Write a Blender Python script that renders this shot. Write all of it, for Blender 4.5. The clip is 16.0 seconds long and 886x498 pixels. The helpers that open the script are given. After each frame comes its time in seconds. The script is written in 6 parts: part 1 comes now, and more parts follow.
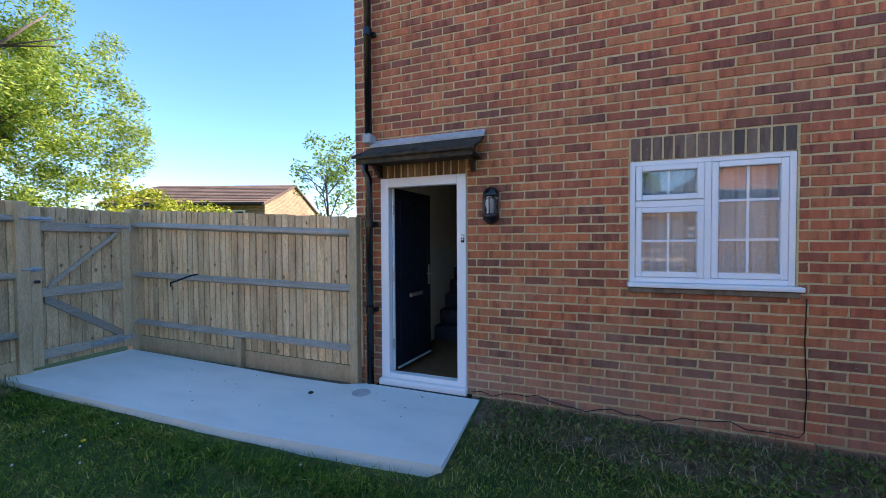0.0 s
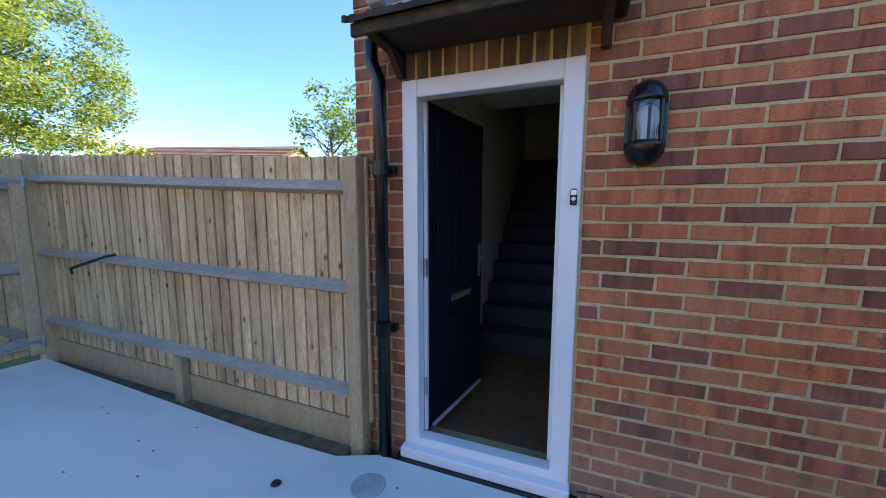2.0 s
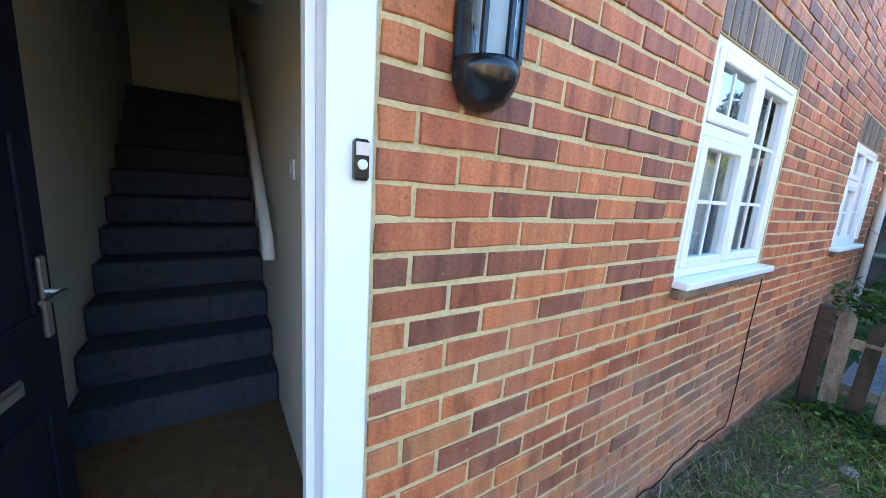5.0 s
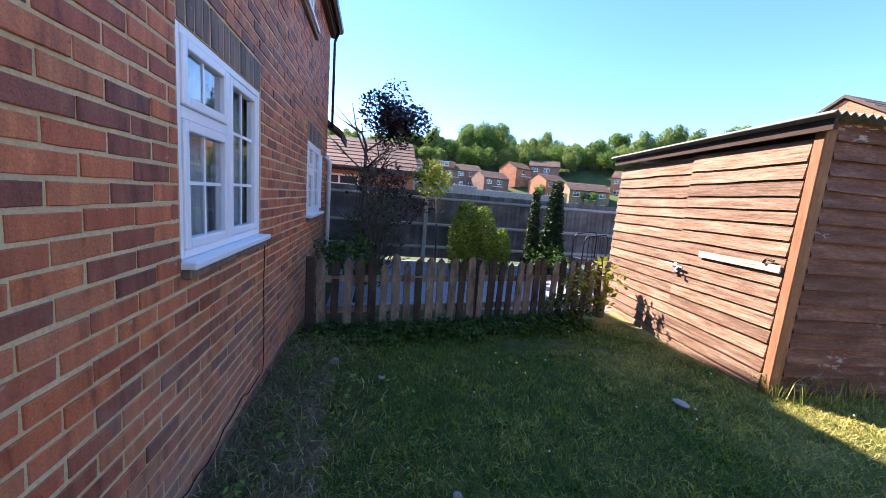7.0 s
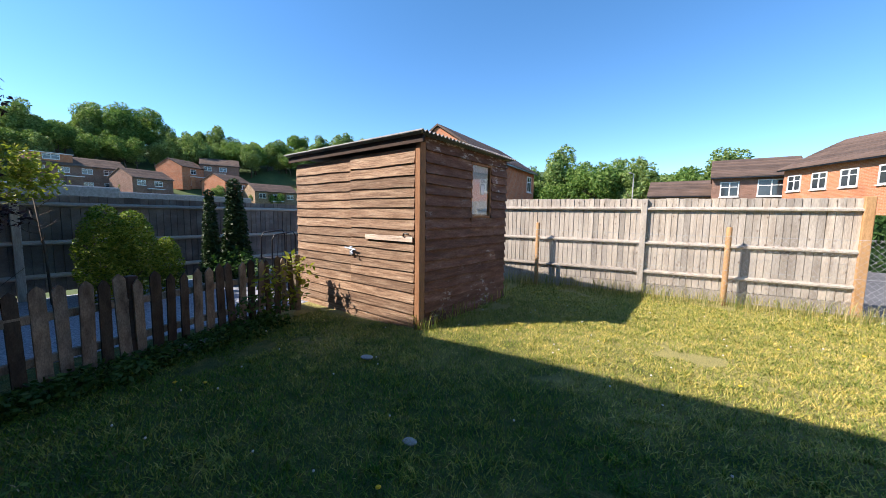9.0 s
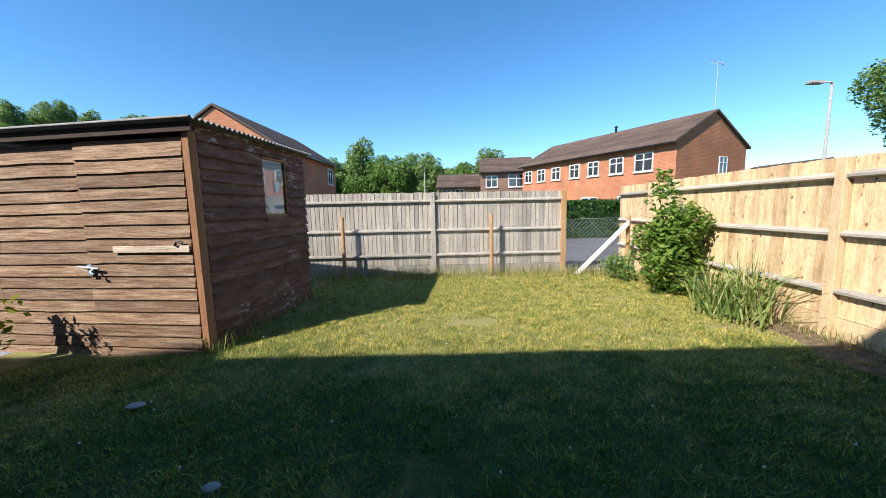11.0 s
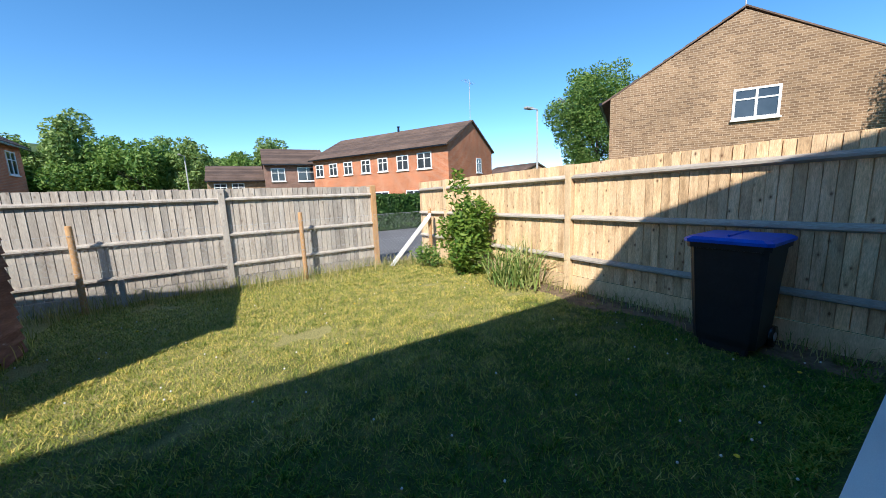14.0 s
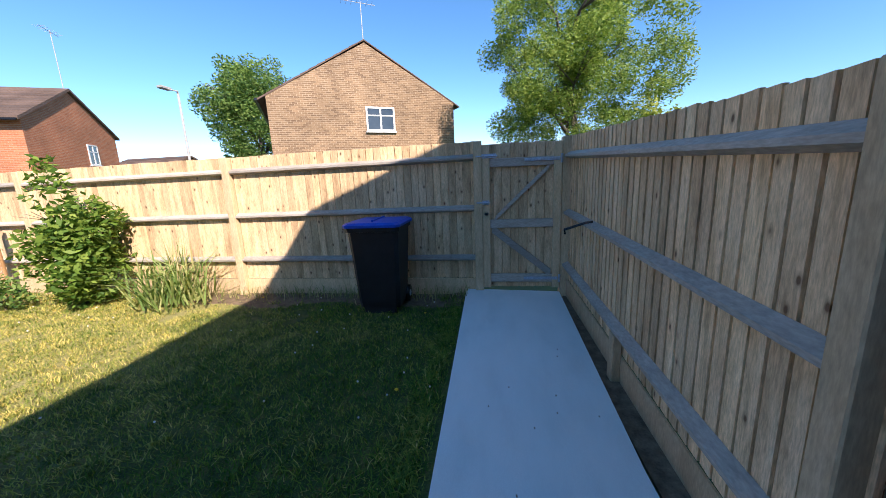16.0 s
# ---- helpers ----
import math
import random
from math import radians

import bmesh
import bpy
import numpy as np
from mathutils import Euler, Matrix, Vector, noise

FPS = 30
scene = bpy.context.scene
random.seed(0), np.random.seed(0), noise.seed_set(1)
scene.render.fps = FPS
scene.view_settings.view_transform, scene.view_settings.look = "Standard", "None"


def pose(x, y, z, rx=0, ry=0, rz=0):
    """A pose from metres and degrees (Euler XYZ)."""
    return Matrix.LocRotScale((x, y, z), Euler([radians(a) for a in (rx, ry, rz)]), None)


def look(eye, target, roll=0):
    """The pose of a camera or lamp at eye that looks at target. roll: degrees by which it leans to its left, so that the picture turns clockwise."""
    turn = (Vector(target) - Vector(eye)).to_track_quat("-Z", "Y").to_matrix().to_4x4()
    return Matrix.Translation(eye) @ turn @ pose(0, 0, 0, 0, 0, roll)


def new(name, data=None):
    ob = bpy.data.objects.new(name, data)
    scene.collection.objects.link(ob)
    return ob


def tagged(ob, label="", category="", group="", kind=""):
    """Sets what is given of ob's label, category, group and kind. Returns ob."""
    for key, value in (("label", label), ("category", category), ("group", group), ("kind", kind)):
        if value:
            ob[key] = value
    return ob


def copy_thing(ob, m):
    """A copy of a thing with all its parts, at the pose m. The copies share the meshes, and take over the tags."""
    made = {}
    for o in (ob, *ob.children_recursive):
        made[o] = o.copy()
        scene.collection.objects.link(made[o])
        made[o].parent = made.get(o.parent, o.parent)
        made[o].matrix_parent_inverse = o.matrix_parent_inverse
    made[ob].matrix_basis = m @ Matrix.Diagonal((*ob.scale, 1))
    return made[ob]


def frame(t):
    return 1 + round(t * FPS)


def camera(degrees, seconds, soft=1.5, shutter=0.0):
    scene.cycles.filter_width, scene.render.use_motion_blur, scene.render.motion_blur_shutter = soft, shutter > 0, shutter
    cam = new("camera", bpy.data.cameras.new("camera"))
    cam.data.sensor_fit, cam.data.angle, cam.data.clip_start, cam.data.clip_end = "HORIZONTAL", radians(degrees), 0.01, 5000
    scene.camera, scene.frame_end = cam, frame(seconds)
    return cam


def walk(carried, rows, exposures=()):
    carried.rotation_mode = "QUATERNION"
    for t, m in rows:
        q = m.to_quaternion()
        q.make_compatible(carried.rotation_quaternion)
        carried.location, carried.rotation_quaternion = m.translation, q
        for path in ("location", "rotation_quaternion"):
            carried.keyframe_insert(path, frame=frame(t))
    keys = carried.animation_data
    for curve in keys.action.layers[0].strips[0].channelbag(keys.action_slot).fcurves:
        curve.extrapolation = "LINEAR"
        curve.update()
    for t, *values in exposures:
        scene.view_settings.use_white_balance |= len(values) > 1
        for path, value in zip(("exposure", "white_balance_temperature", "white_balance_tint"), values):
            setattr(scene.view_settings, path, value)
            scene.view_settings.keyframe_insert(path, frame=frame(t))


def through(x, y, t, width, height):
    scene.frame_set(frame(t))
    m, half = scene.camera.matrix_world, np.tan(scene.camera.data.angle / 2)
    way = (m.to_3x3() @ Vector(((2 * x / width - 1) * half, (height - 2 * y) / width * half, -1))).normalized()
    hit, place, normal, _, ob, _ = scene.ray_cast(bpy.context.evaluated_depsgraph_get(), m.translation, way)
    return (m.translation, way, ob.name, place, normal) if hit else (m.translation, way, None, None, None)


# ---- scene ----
cam = camera(103.5, 16.0, soft=0.9)
PATH = [
    (0, (1.736, -3.077, 1.454), (1.078, -1.189, 1.411), -0.3),
    (0.5, (1.515, -2.719, 1.394), (0.809, -0.85, 1.296), -0.1),
    (1, (1.293, -2.339, 1.37), (0.579, -0.477, 1.217), 0.1),
    (1.5, (1.09, -1.982, 1.392), (0.387, -0.118, 1.208), 0.1),
    (2, (0.885, -1.665, 1.423), (0.167, 0.189, 1.2), 0.1),
    (2.5, (0.721, -1.389, 1.427), (0.028, 0.469, 1.168), 0.2),
    (3, (0.599, -1.123, 1.443), (0.021, 0.773, 1.175), 0.9),
    (3.2, (0.574, -1.039, 1.442), (0.027, 0.864, 1.166), 0.8),
    (5.3, (0.655, -0.616, 1.445), (2.077, 0.737, 1.06), 4.8),
    (5.5, (0.663, -0.608, 1.444), (2.284, 0.505, 1.077), 4.9),
    (6, (0.641, -0.634, 1.447), (2.553, -0.15, 1.115), 5.2),
    (6.5, (0.64, -0.691, 1.456), (2.617, -0.713, 1.152), 4.9),
    (7, (0.613, -0.762, 1.469), (2.552, -1.165, 1.188), 4.6),
    (7.5, (0.595, -0.782, 1.458), (2.411, -1.582, 1.208), 3.9),
    (8, (0.566, -0.803, 1.421), (2.143, -2.014, 1.209), 2.8),
    (8.5, (0.518, -0.791, 1.401), (1.822, -2.295, 1.204), 1.9),
    (9, (0.44, -0.813, 1.398), (1.473, -2.515, 1.206), 0.9),
    (9.5, (0.356, -0.786, 1.408), (1.139, -2.615, 1.208), 0.3),
    (10, (0.283, -0.785, 1.419), (0.793, -2.707, 1.212), -0.3),
    (10.2, (0.277, -0.786, 1.425), (0.666, -2.736, 1.208), -0.6),
    (12.5, (0.668, -0.706, 1.535), (0.336, -2.658, 1.253), -1.4),
    (13, (0.7, -0.825, 1.519), (0.239, -2.749, 1.228), -1.4),
    (13.5, (0.737, -0.938, 1.522), (0.01, -2.778, 1.225), -1.8),
    (14, (0.728, -1.01, 1.527), (-0.333, -2.677, 1.213), -2.3),
    (14.5, (0.705, -1.041, 1.538), (-0.764, -2.355, 1.198), -2.9),
    (15, (0.694, -1.042, 1.539), (-1.044, -1.961, 1.173), -3.2),
    (15.5, (0.658, -1.015, 1.531), (-1.217, -1.595, 1.143), -3.1),
    (16, (0.64, -0.93, 1.485), (-1.3, -1.205, 1.09), -2.4),
]
EXPOSURES = [(0, 2.2, 6150, 20), (2.5, 2.3, 6250, 24), (5.3, 3.75, 6500, 10), (6, 3.1, 6700, 16), (7, 2.28, 5800, 28), (9, 1.42, 5650, 14), (12.5, 1.12, 5250, 8), (14.5, 1.12, 5350, 10), (16, 1.4, 5650, 18)]
walk(cam, [(t, look(eye, target, roll)) for t, eye, target, roll in PATH], EXPOSURES)

# ---- world, sun ----
SUN_FROM = Vector((0.87, 0.738, 1.0)).normalized()
world = bpy.data.worlds.new("sky")
scene.world = world
world.use_nodes = True
wn = world.node_tree.nodes
sky = wn.new("ShaderNodeTexSky")
sky.sky_type = "NISHITA"
sky.sun_disc = False
sky.sun_elevation = math.asin(SUN_FROM.z)
sky.sun_rotation = math.atan2(SUN_FROM.x, SUN_FROM.y)
sky.air_density, sky.dust_density, sky.ozone_density = 0.82, 0.0, 0.9
deep = wn.new("ShaderNodeHueSaturation")
deep.inputs["Hue"].default_value, deep.inputs["Saturation"].default_value = 0.491, 1.18
world.node_tree.links.new(sky.outputs[0], deep.inputs["Color"])
world.node_tree.links.new(deep.outputs[0], wn["Background"].inputs[0])
wn["Background"].inputs[1].default_value = 0.088
sun = bpy.data.lights.new("sun", "SUN")
sun.energy, sun.angle, sun.color = 4.1, radians(0.53), (1.0, 0.82, 0.62)
sun_ob = new("sun", sun)
sun_ob.matrix_world = look(SUN_FROM * 60, (0, 0, 0))


# ---- materials ----
def nodes_of(name):
    m = bpy.data.materials.new(name)
    m.use_nodes = True
    nt = m.node_tree
    return m, nt, nt.nodes["Principled BSDF"]


def noise_of(nt, scale, stretch=(1, 1, 1), detail=5.0, rough=0.6):
    geo = nt.nodes.new("ShaderNodeNewGeometry")
    mp = nt.nodes.new("ShaderNodeMapping")
    mp.inputs["Scale"].default_value = stretch
    n = nt.nodes.new("ShaderNodeTexNoise")
    n.inputs["Scale"].default_value, n.inputs["Detail"].default_value, n.inputs["Roughness"].default_value = scale, detail, rough
    nt.links.new(geo.outputs["Position"], mp.inputs[0])
    nt.links.new(mp.outputs[0], n.inputs["Vector"])
    return n


def ramp_of(nt, fac, stops):
    r = nt.nodes.new("ShaderNodeValToRGB")
    el = r.color_ramp.elements
    while len(el) < len(stops):
        el.new(0.5)
    for e, (p, c) in zip(el, stops):
        e.position, e.color = p, (*c, 1)
    nt.links.new(fac, r.inputs[0])
    return r


def math_of(nt, op, a, b):
    n = nt.nodes.new("ShaderNodeMath")
    n.operation = op
    for sock, v in zip(n.inputs, (a, b)):
        if isinstance(v, (int, float)):
            sock.default_value = v
        else:
            nt.links.new(v, sock)
    return n.outputs[0]


def mix_of(nt, mode, fac, a, b):
    n = nt.nodes.new("ShaderNodeMix")
    n.data_type, n.blend_type = "RGBA", mode
    for sock, v in ((n.inputs[0], fac), (n.inputs[6], a), (n.inputs[7], b)):
        if isinstance(v, (int, float)):
            sock.default_value = v
        elif isinstance(v, tuple):
            sock.default_value = (*v, 1)
        else:
            nt.links.new(v, sock)
    return n.outputs[2]


def piece_random(nt):
    """One number a piece, whether it is an object of its own or an island of a joined mesh."""
    info = nt.nodes.new("ShaderNodeObjectInfo")
    geo = nt.nodes.new("ShaderNodeNewGeometry")
    return math_of(nt, "FRACT", math_of(nt, "ADD", info.outputs["Random"], geo.outputs["Random Per Island"]), 0.0)


def bump_to(nt, bsdf, height, strength, distance=0.004):
    b = nt.nodes.new("ShaderNodeBump")
    b.inputs["Strength"].default_value, b.inputs["Distance"].default_value = strength, distance
    nt.links.new(height, b.inputs["Height"])
    nt.links.new(b.outputs[0], bsdf.inputs["Normal"])


def surf(name, stops, scale=6.0, stretch=(1, 1, 1), rough=0.8, bump=0.3, fine=60.0, vary=None, metal=0.0, stain=0.25, spec=0.3):
    """A painted or raw surface: broad patches, fine grain, relief, and a shift of tone from piece to piece."""
    m, nt, b = nodes_of(name)
    broad = noise_of(nt, scale, stretch)
    grain = noise_of(nt, fine, stretch, 3.0)
    col = ramp_of(nt, broad.outputs[0], stops).outputs[0]
    g = ramp_of(nt, grain.outputs[0], [(0.3, (1 - stain,) * 3), (0.7, (1 + stain * 0.3,) * 3)]).outputs[0]
    col = mix_of(nt, "MULTIPLY", 1.0, col, g)
    if vary:
        tone = ramp_of(nt, piece_random(nt), vary).outputs[0]
        col = mix_of(nt, "MULTIPLY", 1.0, col, tone)
    nt.links.new(col, b.inputs["Base Color"])
    b.inputs["Roughness"].default_value, b.inputs["Metallic"].default_value = rough, metal
    b.inputs["Specular IOR Level"].default_value = spec
    if bump:
        bump_to(nt, b, grain.outputs[0], bump)
    return m


def flaked(m, bare):
    """Old stain flaked off in ragged patches that show pale bare wood."""
    nt = m.node_tree
    b = nt.nodes["Principled BSDF"]
    col = b.inputs["Base Color"].links[0].from_socket
    edge = noise_of(nt, 5.5, (1, 1, 3.2), 6.0, 0.7)
    area = noise_of(nt, 1.1, (1, 1, 1.4), 2.0)
    f = math_of(nt, "MULTIPLY", ramp_of(nt, edge.outputs[0], [(0.56, (0, 0, 0)), (0.61, (1, 1, 1))]).outputs[0], ramp_of(nt, area.outputs[0], [(0.52, (0, 0, 0)), (0.66, (0.8, 0.8, 0.8))]).outputs[0])
    nt.links.new(mix_of(nt, "MIX", f, col, bare), b.inputs["Base Color"])


def knots(m, dark):
    """Small dark knots with a softer halo, here and there in the wood."""
    nt = m.node_tree
    b = nt.nodes["Principled BSDF"]
    col = b.inputs["Base Color"].links[0].from_socket
    geo = nt.nodes.new("ShaderNodeNewGeometry")
    mp = nt.nodes.new("ShaderNodeMapping")
    mp.inputs["Scale"].default_value = (10.5, 10.5, 6.5)
    vor = nt.nodes.new("ShaderNodeTexVoronoi")
    vor.inputs["Scale"].default_value = 1.0
    nt.links.new(geo.outputs["Position"], mp.inputs[0])
    nt.links.new(mp.outputs[0], vor.inputs["Vector"])
    spot = ramp_of(nt, vor.outputs["Distance"], [(0.07, (1, 1, 1)), (0.12, (0.4, 0.4, 0.4)), (0.22, (0, 0, 0))]).outputs[0]
    few = nt.nodes.new("ShaderNodeSeparateColor")
    nt.links.new(vor.outputs["Color"], few.inputs[0])
    f = math_of(nt, "MULTIPLY", spot, math_of(nt, "GREATER_THAN", few.outputs[0], 0.38))
    nt.links.new(mix_of(nt, "MIX", math_of(nt, "MULTIPLY", f, 0.92), col, dark), b.inputs["Base Color"])


def leaf_mat(name, stops, through=0.35):
    m, nt, b = nodes_of(name)
    col = ramp_of(nt, piece_random(nt), stops).outputs[0]
    nt.links.new(col, b.inputs["Base Color"])
    b.inputs["Roughness"].default_value = 0.55
    b.inputs["Specular IOR Level"].default_value = 0.25
    tr = nt.nodes.new("ShaderNodeBsdfTranslucent")
    nt.links.new(mix_of(nt, "MULTIPLY", 1.0, col, (1.1, 1.15, 0.65)), tr.inputs[0])
    mx = nt.nodes.new("ShaderNodeMixShader")
    mx.inputs[0].default_value = through
    nt.links.new(b.outputs[0], mx.inputs[1])
    nt.links.new(tr.outputs[0], mx.inputs[2])
    nt.links.new(mx.outputs[0], nt.nodes["Material Output"].inputs[0])
    return m


def glass_mat(name, tint=(0.93, 0.97, 0.96)):
    m, nt, b = nodes_of(name)
    b.inputs["Base Color"].default_value = (*tint, 1)
    b.inputs["Roughness"].default_value = 0.0
    b.inputs["Transmission Weight"].default_value = 1.0
    b.inputs["IOR"].default_value = 1.7
    return m


def brick_mat(name, lo, mid, hi):
    """Fired clay: tone from brick to brick, cloudy patches, sand-faced grain."""
    m, nt, b = nodes_of(name)
    tone = ramp_of(nt, piece_random(nt), [(0.0, lo), (0.35, mid), (0.75, hi), (1.0, (hi[0] * 0.8, hi[1] * 1.0, hi[2] * 1.05))]).outputs[0]
    cloud = noise_of(nt, 9.0, (1.7, 1.7, 0.3), 3.0)
    apart = nt.nodes.new("ShaderNodeVectorMath")
    nt.links.new(cloud.inputs["Vector"].links[0].from_socket, apart.inputs[0])
    nt.links.new(math_of(nt, "MULTIPLY", piece_random(nt), 37.0), apart.inputs[1])
    nt.links.new(apart.outputs[0], cloud.inputs["Vector"])
    grain = noise_of(nt, 140.0, (1, 1, 1), 3.0)
    col = mix_of(nt, "MULTIPLY", 1.0, tone, ramp_of(nt, cloud.outputs[0], [(0.35, (0.58, 0.54, 0.57)), (0.43, (0.88, 0.86, 0.86)), (0.52, (1, 1, 1)), (0.59, (1.08, 1.1, 1.1)), (0.65, (1.2, 1.34, 1.36))]).outputs[0])
    col = mix_of(nt, "MULTIPLY", 1.0, col, ramp_of(nt, grain.outputs[0], [(0.3, (0.72,) * 3), (0.65, (1.08,) * 3)]).outputs[0])
    grime = noise_of(nt, 0.7, (1, 1, 1.5), 4.0)
    col = mix_of(nt, "MIX", ramp_of(nt, grime.outputs[0], [(0.42, (0, 0, 0)), (0.66, (0.6, 0.6, 0.6))]).outputs[0], col, mix_of(nt, "MULTIPLY", 1.0, col, (0.72, 0.95, 1.05)))
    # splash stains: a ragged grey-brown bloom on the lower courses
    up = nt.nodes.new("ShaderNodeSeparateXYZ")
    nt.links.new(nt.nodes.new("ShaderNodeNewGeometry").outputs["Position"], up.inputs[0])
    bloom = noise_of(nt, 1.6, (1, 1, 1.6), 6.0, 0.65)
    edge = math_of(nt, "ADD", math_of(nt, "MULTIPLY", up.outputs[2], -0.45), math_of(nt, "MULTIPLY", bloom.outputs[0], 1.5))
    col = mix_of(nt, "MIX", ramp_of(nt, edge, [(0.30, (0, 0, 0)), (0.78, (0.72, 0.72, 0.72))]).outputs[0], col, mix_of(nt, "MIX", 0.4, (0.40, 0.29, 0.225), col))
    fleck = noise_of(nt, 34.0, (1, 1, 1), 1.0)
    col = mix_of(nt, "MIX", ramp_of(nt, fleck.outputs[0], [(0.72, (0, 0, 0)), (0.78, (0.5, 0.5, 0.5))]).outputs[0], col, (0.5, 0.42, 0.35))
    pit = noise_of(nt, 75.0, (1, 1, 1), 2.0)
    col = mix_of(nt, "MULTIPLY", 1.0, col, ramp_of(nt, pit.outputs[0], [(0.26, (0.55, 0.52, 0.52)), (0.35, (1, 1, 1))]).outputs[0])
    nt.links.new(col, b.inputs["Base Color"])
    b.inputs["Roughness"].default_value = 0.62
    b.inputs["Specular IOR Level"].default_value = 0.5
    rough = noise_of(nt, 38.0, (1, 1, 1), 6.0, 0.75)
    bump_to(nt, b, math_of(nt, "ADD", math_of(nt, "MULTIPLY", grain.outputs[0], 0.4), rough.outputs[0]), 0.8, 0.005)
    return m


GREY_VARY = [(0, (0.72, 0.72, 0.72)), (0.5, (1, 1, 1)), (1, (1.18, 1.15, 1.1))]
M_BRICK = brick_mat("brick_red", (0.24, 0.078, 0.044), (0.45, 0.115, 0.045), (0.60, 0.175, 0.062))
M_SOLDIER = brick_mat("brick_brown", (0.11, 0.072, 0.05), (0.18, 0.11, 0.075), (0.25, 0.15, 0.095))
M_MORTAR = surf("mortar", [(0.3, (0.52, 0.40, 0.205)), (0.7, (0.68, 0.55, 0.31))], 3.0, fine=90, bump=0.6, stain=0.22, spec=0.4)
M_UPVC = surf("white_upvc", [(0.3, (0.80, 0.82, 0.84)), (0.7, (0.84, 0.86, 0.87))], 2.0, rough=0.3, bump=0.02, stain=0.02, spec=0.5)
M_LEAD = surf("lead", [(0.3, (0.36, 0.38, 0.40)), (0.7, (0.52, 0.54, 0.56))], 9.0, rough=0.6, bump=0.15)
M_BLACK = surf("black_plastic", [(0.3, (0.007, 0.007, 0.009)), (0.7, (0.013, 0.013, 0.016))], 5.0, rough=0.25, bump=0.03, spec=0.5)
M_FELT = surf("mossy_felt", [(0.3, (0.03, 0.026, 0.022)), (0.55, (0.06, 0.05, 0.035)), (0.75, (0.09, 0.08, 0.03))], 14.0, bump=0.9, fine=45)
M_DARKWOOD = surf("dark_stained_wood", [(0.3, (0.045, 0.03, 0.022)), (0.7, (0.085, 0.055, 0.04))], 8.0, (1, 1, 6), bump=0.4)
M_NAVY = surf("navy_door_skin", [(0.3, (0.006, 0.008, 0.016)), (0.7, (0.010, 0.012, 0.022))], 6.0, (4, 4, 1), rough=0.5, bump=0.1, stain=0.1, spec=0.15)
M_CHROME = surf("brushed_metal", [(0.3, (0.55, 0.55, 0.56)), (0.7, (0.68, 0.68, 0.68))], 8.0, rough=0.28, bump=0.03, metal=1.0, stain=0.08)
M_ZINC = surf("galvanised_steel", [(0.3, (0.40, 0.47, 0.56)), (0.7, (0.56, 0.62, 0.70))], 20.0, rough=0.45, bump=0.05, metal=0.7)
M_GLASS = glass_mat("window_glass")
M_DARKGLASS = surf("far_window_glass", [(0.3, (0.02, 0.025, 0.03)), (0.7, (0.06, 0.07, 0.08))], 0.8, rough=0.06, bump=0, stain=0.02, spec=0.8)
M_NET = surf("net_curtain", [(0.3, (0.68, 0.72, 0.76)), (0.7, (0.80, 0.82, 0.84))], 5.0, bump=0.1)
M_MAGNOLIA = surf("magnolia_paint", [(0.3, (0.66, 0.61, 0.50)), (0.7, (0.72, 0.67, 0.56))], 1.5, bump=0.06, stain=0.05)
M_WHITEPAINT = surf("white_paint", [(0.3, (0.74, 0.74, 0.72)), (0.7, (0.80, 0.80, 0.78))], 3.0, rough=0.45, bump=0.04, stain=0.04)
M_CARPET = surf("grey_carpet", [(0.3, (0.05, 0.05, 0.07)), (0.7, (0.085, 0.085, 0.11))], 20.0, bump=0.8, fine=300, rough=1.0)
M_MAT = surf("brown_coir_mat", [(0.3, (0.16, 0.085, 0.04)), (0.7, (0.24, 0.13, 0.065))], 14.0, bump=0.9, fine=220, rough=1.0)
M_CONCRETE = surf("fresh_concrete", [(0.25, (0.64, 0.69, 0.66)), (0.5, (0.73, 0.775, 0.745)), (0.8, (0.79, 0.82, 0.785))], 1.3, (1, 3, 1), bump=0.25, fine=120, stain=0.1)
M_FENCE = surf("new_fence_wood", [(0.28, (0.48, 0.325, 0.175)), (0.5, (0.77, 0.55, 0.315)), (0.72, (0.86, 0.66, 0.41))], 5.0, (3, 3, 0.5), bump=0.5, fine=50,
               vary=[(0, (0.74, 0.72, 0.68)), (0.5, (1, 1, 1)), (1, (1.12, 1.1, 1.04))], stain=0.35)
knots(M_FENCE, (0.13, 0.065, 0.03))
M_FENCEPOST = surf("green_treated_wood", [(0.3, (0.58, 0.425, 0.24)), (0.7, (0.74, 0.56, 0.34))], 6.0, (3, 3, 0.6), bump=0.3, fine=40, vary=GREY_VARY)
M_RAIL = surf("weathered_rail", [(0.3, (0.38, 0.34, 0.28)), (0.7, (0.50, 0.46, 0.39))], 6.0, (0.6, 0.6, 3), bump=0.3, fine=40, vary=GREY_VARY)
M_FENCEGREY = surf("silvered_fence_wood", [(0.3, (0.34, 0.30, 0.25)), (0.5, (0.45, 0.41, 0.35)), (0.72, (0.55, 0.51, 0.44))], 4.0, (3, 3, 0.4), bump=0.4, fine=45, vary=GREY_VARY, stain=0.3)
knots(M_FENCEGREY, (0.16, 0.12, 0.085))
M_OLDFENCE = surf("old_dark_fence", [(0.3, (0.09, 0.075, 0.065)), (0.5, (0.16, 0.14, 0.12)), (0.72, (0.30, 0.27, 0.24))], 1.6, (1, 1, 1.6), bump=0.4, vary=GREY_VARY)
M_ORANGEPOST = surf("orange_treated_post", [(0.3, (0.42, 0.24, 0.10)), (0.7, (0.54, 0.34, 0.16))], 9.0, (2, 2, 0.5), bump=0.3)
